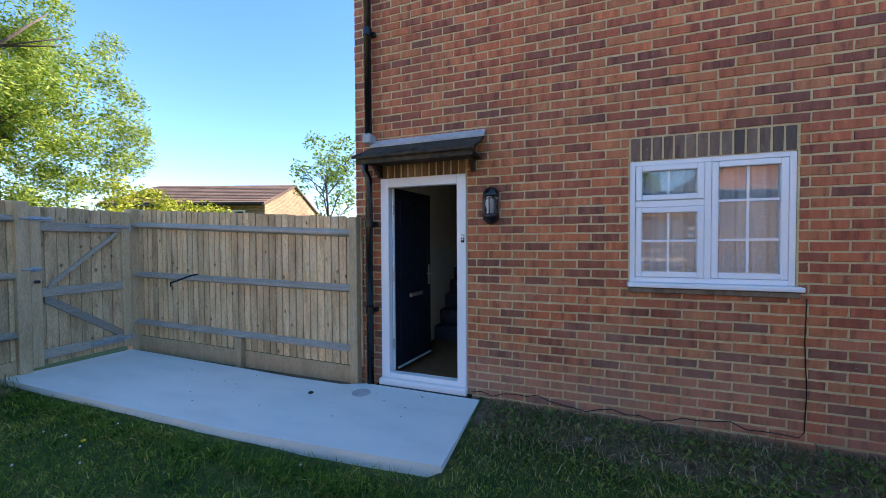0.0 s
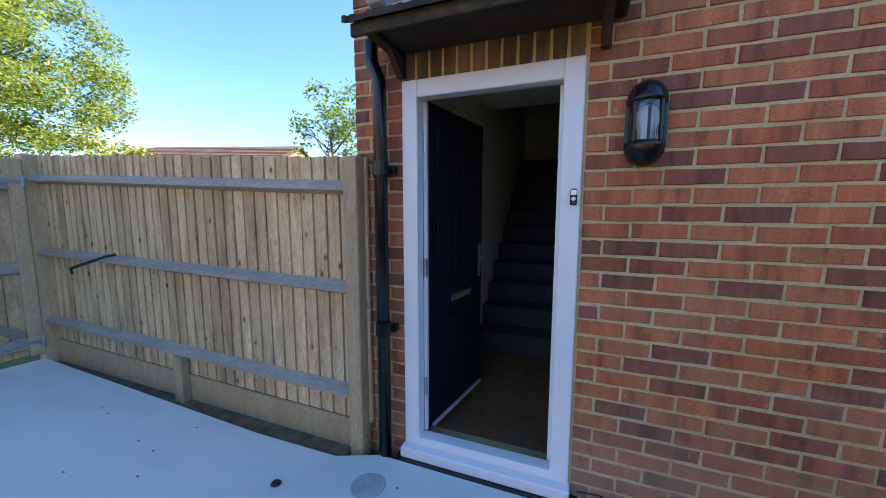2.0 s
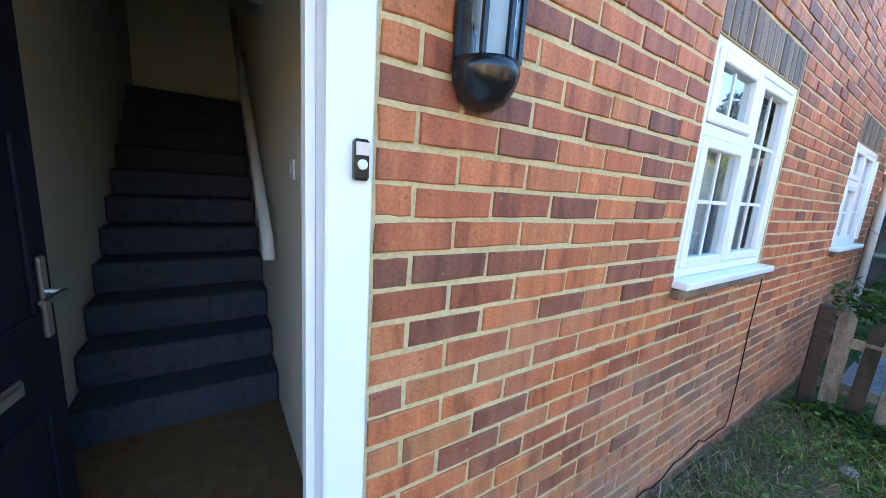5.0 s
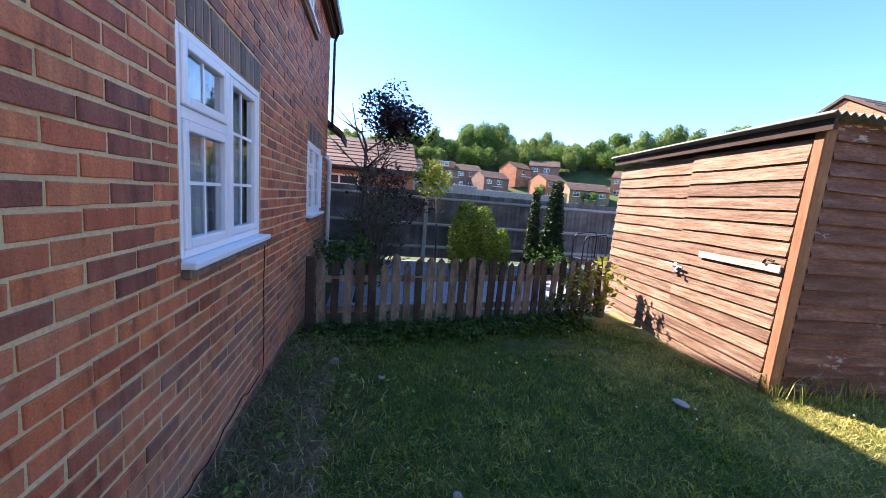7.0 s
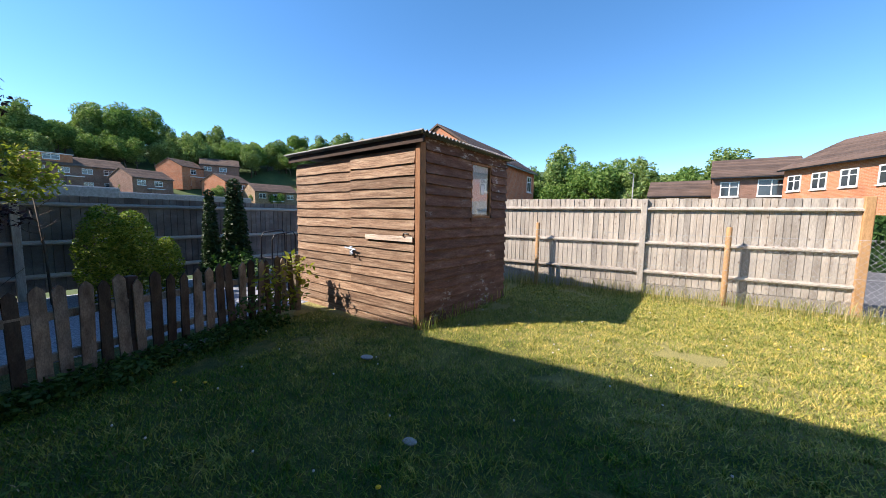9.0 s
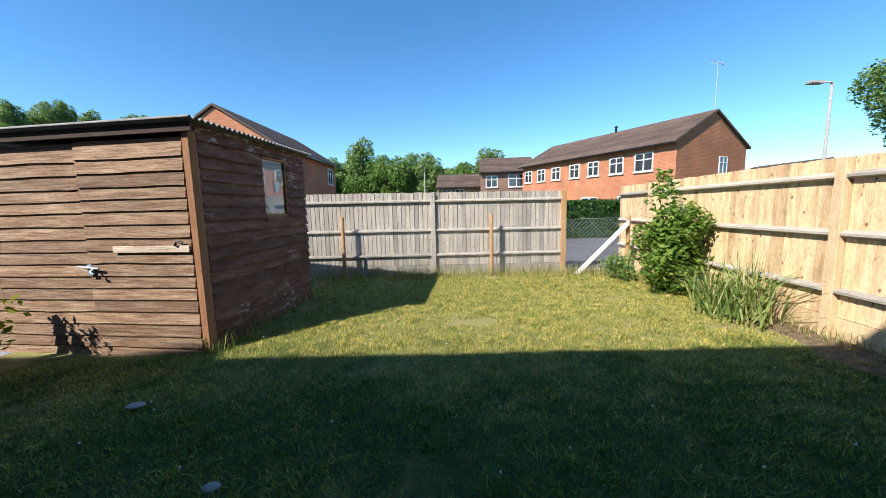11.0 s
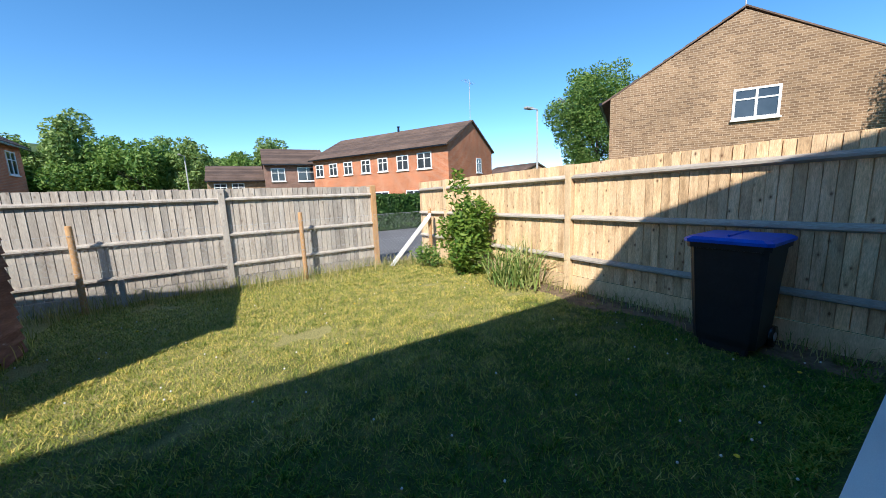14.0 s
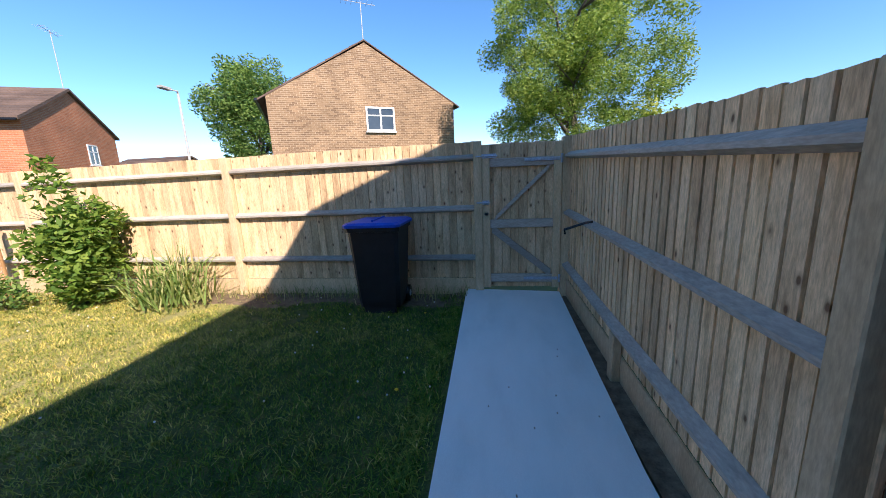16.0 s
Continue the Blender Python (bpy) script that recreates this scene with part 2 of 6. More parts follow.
SHED_VARY = [(0, (0.7, 0.68, 0.67)), (0.45, (0.97, 0.97, 0.97)), (1, (1.2, 1.19, 1.18))]
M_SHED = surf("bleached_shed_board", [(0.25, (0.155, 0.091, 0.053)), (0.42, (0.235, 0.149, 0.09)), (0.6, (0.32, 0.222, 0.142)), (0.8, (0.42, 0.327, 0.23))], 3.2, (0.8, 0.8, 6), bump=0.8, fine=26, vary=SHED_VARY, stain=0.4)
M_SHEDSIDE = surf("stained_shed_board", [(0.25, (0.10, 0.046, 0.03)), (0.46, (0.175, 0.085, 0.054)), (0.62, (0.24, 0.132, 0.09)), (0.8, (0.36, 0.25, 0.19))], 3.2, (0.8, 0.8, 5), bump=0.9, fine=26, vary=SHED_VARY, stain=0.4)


def grained(m):
    """Coarse sawn grain in streaks along the boards, bleached between."""
    nt = m.node_tree
    b = nt.nodes["Principled BSDF"]
    col = b.inputs["Base Color"].links[0].from_socket
    n = noise_of(nt, 13.0, (0.22, 0.22, 5.0), 5.0, 0.7)
    nt.links.new(mix_of(nt, "MULTIPLY", 1.0, col, ramp_of(nt, n.outputs[0], [(0.36, (0.55, 0.5, 0.47)), (0.47, (1, 1, 1)), (0.62, (1.35, 1.38, 1.4))]).outputs[0]), b.inputs["Base Color"])


grained(M_SHED)
M_BAREBOARD = surf("bare_bleached_board", [(0.3, (0.46, 0.36, 0.27)), (0.7, (0.62, 0.52, 0.42))], 6.0, (0.6, 0.6, 4), bump=0.6, fine=30)
grained(M_BAREBOARD)
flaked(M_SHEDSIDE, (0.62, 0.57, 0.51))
M_SHEDPOST = surf("shed_corner_wood", [(0.3, (0.26, 0.13, 0.06)), (0.7, (0.38, 0.20, 0.10))], 6.0, (4, 4, 0.6), bump=0.5, fine=30)
M_ROOFSHEET = surf("corrugated_sheet", [(0.3, (0.22, 0.22, 0.21)), (0.7, (0.36, 0.36, 0.34))], 5.0, bump=0.3, stain=0.3)
M_PICKET = surf("weathered_picket", [(0.3, (0.11, 0.085, 0.06)), (0.5, (0.25, 0.20, 0.145)), (0.75, (0.40, 0.34, 0.25))], 3.5, (3, 3, 1.2), bump=0.5, fine=40,
                vary=[(0, (0.22, 0.2, 0.18)), (0.3, (0.4, 0.37, 0.34)), (0.42, (0.95, 0.95, 0.95)), (1, (1.15, 1.12, 1.05))], stain=0.4)
M_BIN = surf("black_bin_plastic", [(0.3, (0.010, 0.010, 0.013)), (0.7, (0.018, 0.018, 0.022))], 8.0, rough=0.5, bump=0.1, spec=0.4)
M_BLUE = surf("blue_lid_plastic", [(0.3, (0.012, 0.06, 0.42)), (0.7, (0.02, 0.09, 0.52))], 9.0, rough=0.4, bump=0.08, stain=0.12)
M_SOIL = surf("soil", [(0.3, (0.10, 0.072, 0.045)), (0.7, (0.25, 0.185, 0.115))], 12.0, bump=1.0, fine=70, rough=1.0)
M_GRAVEL = surf("grey_slate_gravel", [(0.3, (0.16, 0.18, 0.21)), (0.5, (0.3, 0.32, 0.36)), (0.7, (0.48, 0.5, 0.53))], 30.0, bump=1.0, fine=60)
M_ROAD = surf("asphalt", [(0.3, (0.10, 0.10, 0.105)), (0.7, (0.15, 0.15, 0.15))], 0.6, bump=0.4, fine=80)
M_FARGROUND = surf("far_grass", [(0.3, (0.05, 0.085, 0.025)), (0.7, (0.10, 0.14, 0.045))], 0.3, bump=0.2)
M_TILES = surf("brown_roof_tile", [(0.3, (0.095, 0.068, 0.053)), (0.7, (0.165, 0.118, 0.092))], 0.9, bump=0.4, fine=18,
               vary=[(0, (0.75, 0.75, 0.75)), (1, (1.2, 1.15, 1.1))], stain=0.35)
M_BARK = surf("bark", [(0.3, (0.06, 0.05, 0.04)), (0.7, (0.15, 0.125, 0.10))], 14.0, (1, 1, 0.3), bump=1.0, fine=60)
M_STONE = surf("pale_stone", [(0.3, (0.26, 0.26, 0.24)), (0.7, (0.42, 0.42, 0.40))], 9.0, bump=0.5)
M_LEAF_ASH = leaf_mat("ash_leaves", [(0.0, (0.08, 0.14, 0.02)), (0.5, (0.20, 0.29, 0.045)), (1.0, (0.36, 0.42, 0.09))], 0.42)
M_LEAF_DARK = leaf_mat("dark_green_leaves", [(0.0, (0.02, 0.055, 0.012)), (0.5, (0.05, 0.11, 0.022)), (1.0, (0.10, 0.17, 0.04))])
M_LEAF_FAR = leaf_mat("oak_leaves", [(0.0, (0.055, 0.12, 0.026)), (0.5, (0.14, 0.235, 0.05)), (1.0, (0.27, 0.36, 0.09))])
# conifer green darkened further, with their backlit shade put into the colour
M_LEAF_CONIFER = leaf_mat("shaded_conifer_sprays", [(0.0, (0.012, 0.03, 0.010)), (0.5, (0.028, 0.06, 0.016)), (1.0, (0.06, 0.10, 0.028))], 0.1)
M_LEAF_PURPLE = leaf_mat("purple_leaves", [(0.0, (0.015, 0.010, 0.014)), (0.5, (0.035, 0.018, 0.024)), (1.0, (0.07, 0.04, 0.045))], 0.2)
M_LEAF_YELLOW = leaf_mat("golden_leaves", [(0.0, (0.14, 0.19, 0.02)), (0.5, (0.30, 0.34, 0.04)), (1.0, (0.45, 0.45, 0.08))])
M_LEAF_THUJA = leaf_mat("thuja_sprays", [(0.0, (0.065, 0.125, 0.012)), (0.5, (0.165, 0.245, 0.022)), (1.0, (0.33, 0.38, 0.05))], 0.25)
M_STRAW = leaf_mat("dry_stalks", [(0.0, (0.12, 0.18, 0.04)), (0.5, (0.34, 0.32, 0.12)), (1.0, (0.55, 0.47, 0.24))], 0.3)
M_YELLOWFLOWER = surf("dandelion_yellow", [(0.3, (0.75, 0.5, 0.02)), (0.7, (0.85, 0.6, 0.04))], 20.0)
M_WHITEFLOWER = surf("daisy_white", [(0.3, (0.75, 0.75, 0.72)), (0.7, (0.82, 0.82, 0.8))], 20.0)


def shade_dryness(nt):
    """Straw share of the turf: dry patches, plus a ramp painting in the house shade."""
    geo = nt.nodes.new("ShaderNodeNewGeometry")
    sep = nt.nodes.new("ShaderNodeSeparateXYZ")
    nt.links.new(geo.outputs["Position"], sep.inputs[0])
    # dark green inside the house shadow, paler past it: shade put into the colour
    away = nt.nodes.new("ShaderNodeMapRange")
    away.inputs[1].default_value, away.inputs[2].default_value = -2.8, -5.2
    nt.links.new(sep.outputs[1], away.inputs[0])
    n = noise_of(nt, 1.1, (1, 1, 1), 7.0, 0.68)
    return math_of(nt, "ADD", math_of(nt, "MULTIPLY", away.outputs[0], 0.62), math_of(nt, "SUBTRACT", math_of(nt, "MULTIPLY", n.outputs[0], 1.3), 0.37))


def grass_mat():
    m = leaf_mat("grass_blades", [(0.0, (0.025, 0.085, 0.007)), (0.45, (0.085, 0.185, 0.016)), (0.85, (0.19, 0.285, 0.036)), (0.95, (0.29, 0.32, 0.06)), (1.0, (0.50, 0.45, 0.16))], 0.32)
    nt = m.node_tree
    b = nt.nodes["Principled BSDF"]
    green = b.inputs["Base Color"].links[0].from_socket
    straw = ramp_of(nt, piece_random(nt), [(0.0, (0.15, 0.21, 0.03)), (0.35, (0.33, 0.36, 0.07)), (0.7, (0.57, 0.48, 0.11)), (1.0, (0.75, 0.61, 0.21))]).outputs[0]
    f = ramp_of(nt, shade_dryness(nt), [(0.24, (0, 0, 0)), (0.64, (1, 1, 1))]).outputs[0]
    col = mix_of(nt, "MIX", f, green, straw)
    clump = noise_of(nt, 5.0, (1, 1, 0.2), 4.0, 0.7)
    col = mix_of(nt, "MULTIPLY", 1.0, col, ramp_of(nt, clump.outputs[0], [(0.36, (0.52, 0.64, 0.5)), (0.5, (1, 1, 1)), (0.64, (1.4, 1.25, 1.2))]).outputs[0])
    nt.links.new(col, b.inputs["Base Color"])
    return m


def lawn_mat():
    m, nt, b = nodes_of("lawn_turf")
    mid = noise_of(nt, 7.0, (1, 1, 1), 5.0)
    fine = noise_of(nt, 90.0, (1, 1, 1), 3.0)
    col = ramp_of(nt, mid.outputs[0], [(0.3, (0.03, 0.065, 0.009)), (0.5, (0.065, 0.105, 0.017)), (0.7, (0.16, 0.165, 0.04))]).outputs[0]
    # pale turf past the painted shade and in the dry patches
    dry = ramp_of(nt, shade_dryness(nt), [(0.4, (0, 0, 0)), (0.75, (0.9, 0.9, 0.9))]).outputs[0]
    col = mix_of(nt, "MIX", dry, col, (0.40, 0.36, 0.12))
    col = mix_of(nt, "MULTIPLY", 1.0, col, ramp_of(nt, fine.outputs[0], [(0.3, (0.4,) * 3), (0.65, (1.15,) * 3)]).outputs[0])
    nt.links.new(col, b.inputs["Base Color"])
    b.inputs["Roughness"].default_value = 0.95
    bump_to(nt, b, fine.outputs[0], 1.0, 0.02)
    return m


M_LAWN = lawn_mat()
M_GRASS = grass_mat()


# ---- mesh helpers ----
def box(bm, x0, x1, y0, y1, z0, z1, bevel=0.0):
    """A box, with its edges softened by bevel."""
    vs = [bm.verts.new((x, y, z)) for x in (x0, x1) for y in (y0, y1) for z in (z0, z1)]
    fs = [bm.faces.new([vs[i] for i in f]) for f in ((0, 1, 3, 2), (4, 6, 7, 5), (0, 4, 5, 1), (2, 3, 7, 6), (0, 2, 6, 4), (1, 5, 7, 3))]
    if bevel:
        edges = list({e for f in fs for e in f.edges})
        bmesh.ops.bevel(bm, geom=edges, offset=bevel, segments=1, affect="EDGES")
    return bm


def prism(bm, pts, axis, a, b):
    """A flat outline pushed along an axis from a to b."""
    def put(p, c):
        return {"x": (c, p[0], p[1]), "y": (p[0], c, p[1]), "z": (p[0], p[1], c)}[axis]
    lo = [bm.verts.new(put(p, a)) for p in pts]
    hi = [bm.verts.new(put(p, b)) for p in pts]
    n = len(pts)
    bm.faces.new(lo[::-1])
    bm.faces.new(hi)
    for i in range(n):
        bm.faces.new((lo[i], lo[(i + 1) % n], hi[(i + 1) % n], hi[i]))
    return bm


def tube(bm, path, radius, sides=10, r_end=None):
    """A round bar along a path of points, capped."""
    rings = []
    path = [Vector(p) for p in path]
    for i, p in enumerate(path):
        d = (path[min(i + 1, len(path) - 1)] - path[max(i - 1, 0)]).normalized()
        u = d.cross(Vector((0, 0, 1)) if abs(d.z) < 0.9 else Vector((1, 0, 0))).normalized()
        v = d.cross(u)
        r = radius if r_end is None else radius + (r_end - radius) * i / (len(path) - 1)
        rings.append([bm.verts.new(p + r * (math.cos(a) * u + math.sin(a) * v)) for a in (2 * math.pi * k / sides for k in range(sides))])
    for a, b in zip(rings, rings[1:]):
        for k in range(sides):
            bm.faces.new((a[k], a[(k + 1) % sides], b[(k + 1) % sides], b[k]))
    bm.faces.new(rings[0][::-1])
    bm.faces.new(rings[-1])
    return bm


def lathe(bm, profile, sides=24, at=(0, 0)):
    """Radius and height pairs turned about an upright axis."""
    rings = [[bm.verts.new((at[0] + r * math.cos(a), at[1] + r * math.sin(a), z)) for a in (2 * math.pi * k / sides for k in range(sides))] for r, z in profile]
    for a, b in zip(rings, rings[1:]):
        for k in range(sides):
            bm.faces.new((a[k], a[(k + 1) % sides], b[(k + 1) % sides], b[k]))
    bm.faces.new(rings[0][::-1])
    bm.faces.new(rings[-1])
    return bm


def mesh_of(name, bm, material, smooth=False):
    bmesh.ops.recalc_face_normals(bm, faces=bm.faces)
    me = bpy.data.meshes.new(name)
    bm.to_mesh(me)
    bm.free()
    me.materials.append(material)
    if smooth:
        for p in me.polygons:
            p.use_smooth = True
    return me


def part(name, bm, material, parent, label="", smooth=False):
    ob = new(name, mesh_of(name, bm, material, smooth))
    ob.parent = parent
    return tagged(ob, label)


def piece(name, me, parent, loc=(0, 0, 0), rot=(0, 0, 0)):
    ob = new(name, me)
    ob.parent = parent
    ob.location = loc
    ob.rotation_euler = rot
    return ob


def thing(name, loc, label, category, group="", turn=0.0, kind=""):
    ob = new(name)
    ob.empty_display_size = 0.1
    ob.location = loc
    ob.rotation_euler = (0, 0, radians(turn))
    return tagged(ob, label, category, group, kind)


def solid(name, bm, material, label, category, group="", kind="", smooth=False):
    return tagged(new(name, mesh_of(name, bm, material, smooth)), label, category, group, kind)


def raw_mesh(name, verts, faces, material):
    me = bpy.data.meshes.new(name)
    me.from_pydata(verts, [], faces)
    me.materials.append(material)
    return me


B = bmesh.new


# ---- ground ----
def hill(x, y):
    """Height of the land: flat round the gardens, rising to a wooded slope past the far houses."""
    d = math.hypot(x - 0.6, y + 0.8)
    s = max(0.0, min(1.0, (d - 75) / 60))
    a = math.atan2(y + 0.8, x - 0.6)
    face = max(0.0, math.cos((a + math.radians(40)) * 0.8)) if abs(a + math.radians(40)) < math.radians(112) else 0.0
    return -0.16 + 20.0 * s * s * (3 - 2 * s) * face


def build_ground():
    radii = [0, 6, 10, 16, 24, 34, 45, 55, 65, 75, 85, 90, 95, 100, 105, 110, 115, 120, 128, 136, 160, 300, 900, 3500]
    n, vs, fs = 72, [], []
    for r in radii:
        for k in range(n):
            a = 2 * math.pi * k / n
            x, y = 0.6 + r * math.cos(a), -0.8 + r * math.sin(a)
            vs.append((x, y, hill(x, y)))
    for i in range(len(radii) - 1):
        for k in range(n):
            p, q = i * n + k, i * n + (k + 1) % n
            fs.append((p, q, q + n, p + n))
    tagged(new("ground", raw_mesh("ground", vs, fs, M_FARGROUND)), "rough grassy ground reaching out to a wooded hillside", "ground", kind="structure")


def lawn_height(x, y):
    off = max(x - 1.03, -1.2 - y)
    bank = 0.045 * max(0.0, 1 - off / 0.5) ** 2 if off > -0.02 else 0.0
    return bank - 0.07 * max(0.0, min(1.0, (x - 2.0) / 2.0)) + 0.015 * noise.noise(Vector((x * 0.9, y * 0.9, 0))) + 0.008 * noise.noise(Vector((x * 4, y * 4, 3)))


def build_lawn():
    nx, ny, x0, x1, y0, y1 = 110, 110, -3.75, 5.3, -8.5, -0.01
    vs, fs = [], []
    for j in range(ny + 1):
        for i in range(nx + 1):
            x, y = x0 + (x1 - x0) * i / nx, y0 + (y1 - y0) * j / ny
            vs.append((x, y, lawn_height(x, y)))
    for j in range(ny):
        for i in range(nx):
            p = j * (nx + 1) + i
            fs.append((p, p + 1, p + nx + 2, p + nx + 1))
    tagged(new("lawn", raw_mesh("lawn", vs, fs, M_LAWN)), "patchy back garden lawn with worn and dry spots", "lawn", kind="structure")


build_ground()
build_lawn()
solid("gravel_yard", box(B(), 5.32, 9.0, -8.45, -0.2, -0.3, -0.07), M_GRAVEL, "grey slate gravel of the next garden", "gravel", kind="structure")
solid("road", box(B(), -40.0, 6.0, -15.5, -10.2, -0.3, -0.02), M_ROAD, "grey asphalt road behind the back fence", "road", kind="structure")
solid("pavement", box(B(), -40.0, 6.0, -10.2, -8.52, -0.3, -0.005), M_ROAD, "grey asphalt footway behind the back fence", "pavement", kind="structure")


def slab_z(y):
    return 0.06 + 0.028 * (-y - 0.13)


path_bm = prism(B(), [(-3.64, -0.11), (-3.64, -1.25), (-0.6, -1.225), (1.03, -1.105), (1.03, -0.10), (-0.1, -0.10), (-0.32, -0.2), (-0.9, -0.21)], "z", -0.2, 0.06)
for v in path_bm.verts:
    if v.co.z > 0:
        v.co.z = slab_z(v.co.y)
slab = solid("concrete_path", path_bm, M_CONCRETE, "newly laid pale concrete path by the fence", "path", kind="structure")
solid("soil_strip", box(B(), -3.6, -0.31, -0.17, 0.02, -0.2, 0.012), M_SOIL, "dark soil gap between path and fence", "soil", kind="structure")

# ---- the house wall ----
HX0, HX1, EAVE = -0.28, 6.6, 5.05
STEP, LOW = 4.12, 3.98
HOLES = [(0.017, 0.888, 0.06, 2.07), (2.22, 3.25, 1.1, 2.07), (4.95, 6.0, 1.13, 2.02), (4.42, 5.2, 3.26, 3.9)]


def wall_boxes(bm, x0, x1, y0, y1, z0, z1, holes):
    """Wall with openings that go right through."""
    xs = sorted({x0, x1, *[v for h in holes for v in h[:2]]})
    for a, b in zip(xs, xs[1:]):
        z = z0
        for h in sorted([h for h in holes if h[0] <= a + 1e-6 and h[1] >= b - 1e-6], key=lambda q: q[2]):
            box(bm, a, b, y0, y1, z, h[2])
            z = h[3]
        box(bm, a, b, y0, y1, z, z1)
    return bm


bm = wall_boxes(B(), HX0 + 0.01, STEP, 0.007, 0.25, -0.3, EAVE, HOLES[:2])
wall_boxes(bm, STEP, HX1 - 0.01, 0.007, 0.25, -0.3, LOW, HOLES[2:])
wall_south = solid("wall_south", bm, M_MORTAR, "red brick house wall with pale mortar joints", "wall", kind="structure")


def gable(name, x, eave, label):
    bm = box(B(), x, x + 0.24, 0.25, 8.0, -0.3, eave)
    prism(bm, [(0.0, eave), (8.0, eave), (4.0, eave + 4 * 0.42)], "x", x, x + 0.24)
    solid(name, bm, M_BRICK, label, "wall", kind="structure")


gable("wall_west", HX0 + 0.01, EAVE, "red brick gable wall of the house")
gable("wall_middle", STEP - 0.25, EAVE, "brick party wall between the two parts of the house")
gable("wall_east", HX1 - 0.25, LOW, "red brick end wall of the lower part of the house")
solid("wall_north", box(B(), HX0 + 0.25, HX1 - 0.25, 7.75, 8.0, -0.3, LOW), M_BRICK, "plain brick rear wall of the house", "wall", kind="structure")


def roof_over(x0, x1, eave, out, ridge_y, label):
    """Tiled slopes with gutter, fascia and soffit along the garden side."""
    roof = thing("house_roof", (0, 0, eave), label, "roof", kind="structure")
    bm = B()
    rise = 0.42 * (ridge_y + out)
    prism(bm, [(-out, -0.15), (ridge_y, rise - 0.15), (ridge_y, rise - 0.03), (-out, -0.03)], "x", x0, x1)
    if ridge_y > 2:
        prism(bm, [(2 * ridge_y + out, -0.15), (ridge_y, rise - 0.15), (ridge_y, rise - 0.03), (2 * ridge_y + out, -0.03)], "x", x0, x1)
    part("tiles", bm, M_TILES, roof)
    part("gutter", tube(B(), [(x0 + 0.02, -out - 0.045, -0.08), (x1 - 0.02, -out - 0.045, -0.08)], 0.055), M_BLACK, roof, "black plastic gutter", True)
    part("fascia", box(B(), x0 + 0.01, x1 - 0.01, 0.018 - out, 0.043 - out, -0.2, -0.02), M_DARKWOOD, roof)
    part("soffit", box(B(), x0 + 0.01, x1 - 0.01, 0.043 - out, 0.0, -0.2, -0.18), M_DARKWOOD, roof)


roof_over(HX0 - 0.07, STEP + 0.05, EAVE, 0.34, 4.0, "brown tiled house roof with dark gutter")
roof_over(STEP + 0.06, HX1 + 0.07, LOW, 0.09, 0.53, "lower brown tiled roof with dark gutter at the end of the house")
solid("ceiling", box(B(), HX0 + 0.25, STEP - 0.25, 0.25, 7.75, EAVE - 0.25, EAVE - 0.2), M_WHITEPAINT, "plain white ceiling inside the house", "ceiling", kind="structure")
solid("floor", box(B(), HX0 + 0.25, HX1 - 0.25, 0.25, 7.75, -0.1, 0.08), M_MAT, "brown floor inside the house", "floor", kind="structure")
bm = B()
box(bm, 0.93, 1.03, 0.25, 7.75, 0.08, EAVE - 0.25)
solid("hall_wall", bm, M_MAGNOLIA, "cream painted wall of the entrance hall", "wall", kind="structure")
solid("hall_wall_west", box(B(), -0.03, 0.0, 0.25, 7.75, 0.08, EAVE - 0.25), M_MAGNOLIA, "cream painted wall of the entrance hall", "wall", kind="structure")
solid("hall_ceiling", box(B(), 0.0, 0.93, 0.25, 1.9, 2.42, 2.55), M_WHITEPAINT, "white ceiling over the entrance hall", "ceiling", kind="structure")
solid("hall_end_wall", box(B(), 0.0, 0.93, 4.3, 4.4, 0.08, EAVE - 0.25), M_MAGNOLIA, "cream wall at the head of the stairs", "wall", kind="structure")
solid("room_divider", box(B(), 4.16, 4.24, 0.25, 7.75, 0.08, LOW - 0.1), M_MAGNOLIA, "cream wall between the rooms", "wall", kind="structure")
solid("room_back", box(B(), 1.03, STEP - 0.25, 3.4, 3.5, 0.08, EAVE - 0.25), M_MAGNOLIA, "cream wall at the back of the room", "wall", kind="structure")


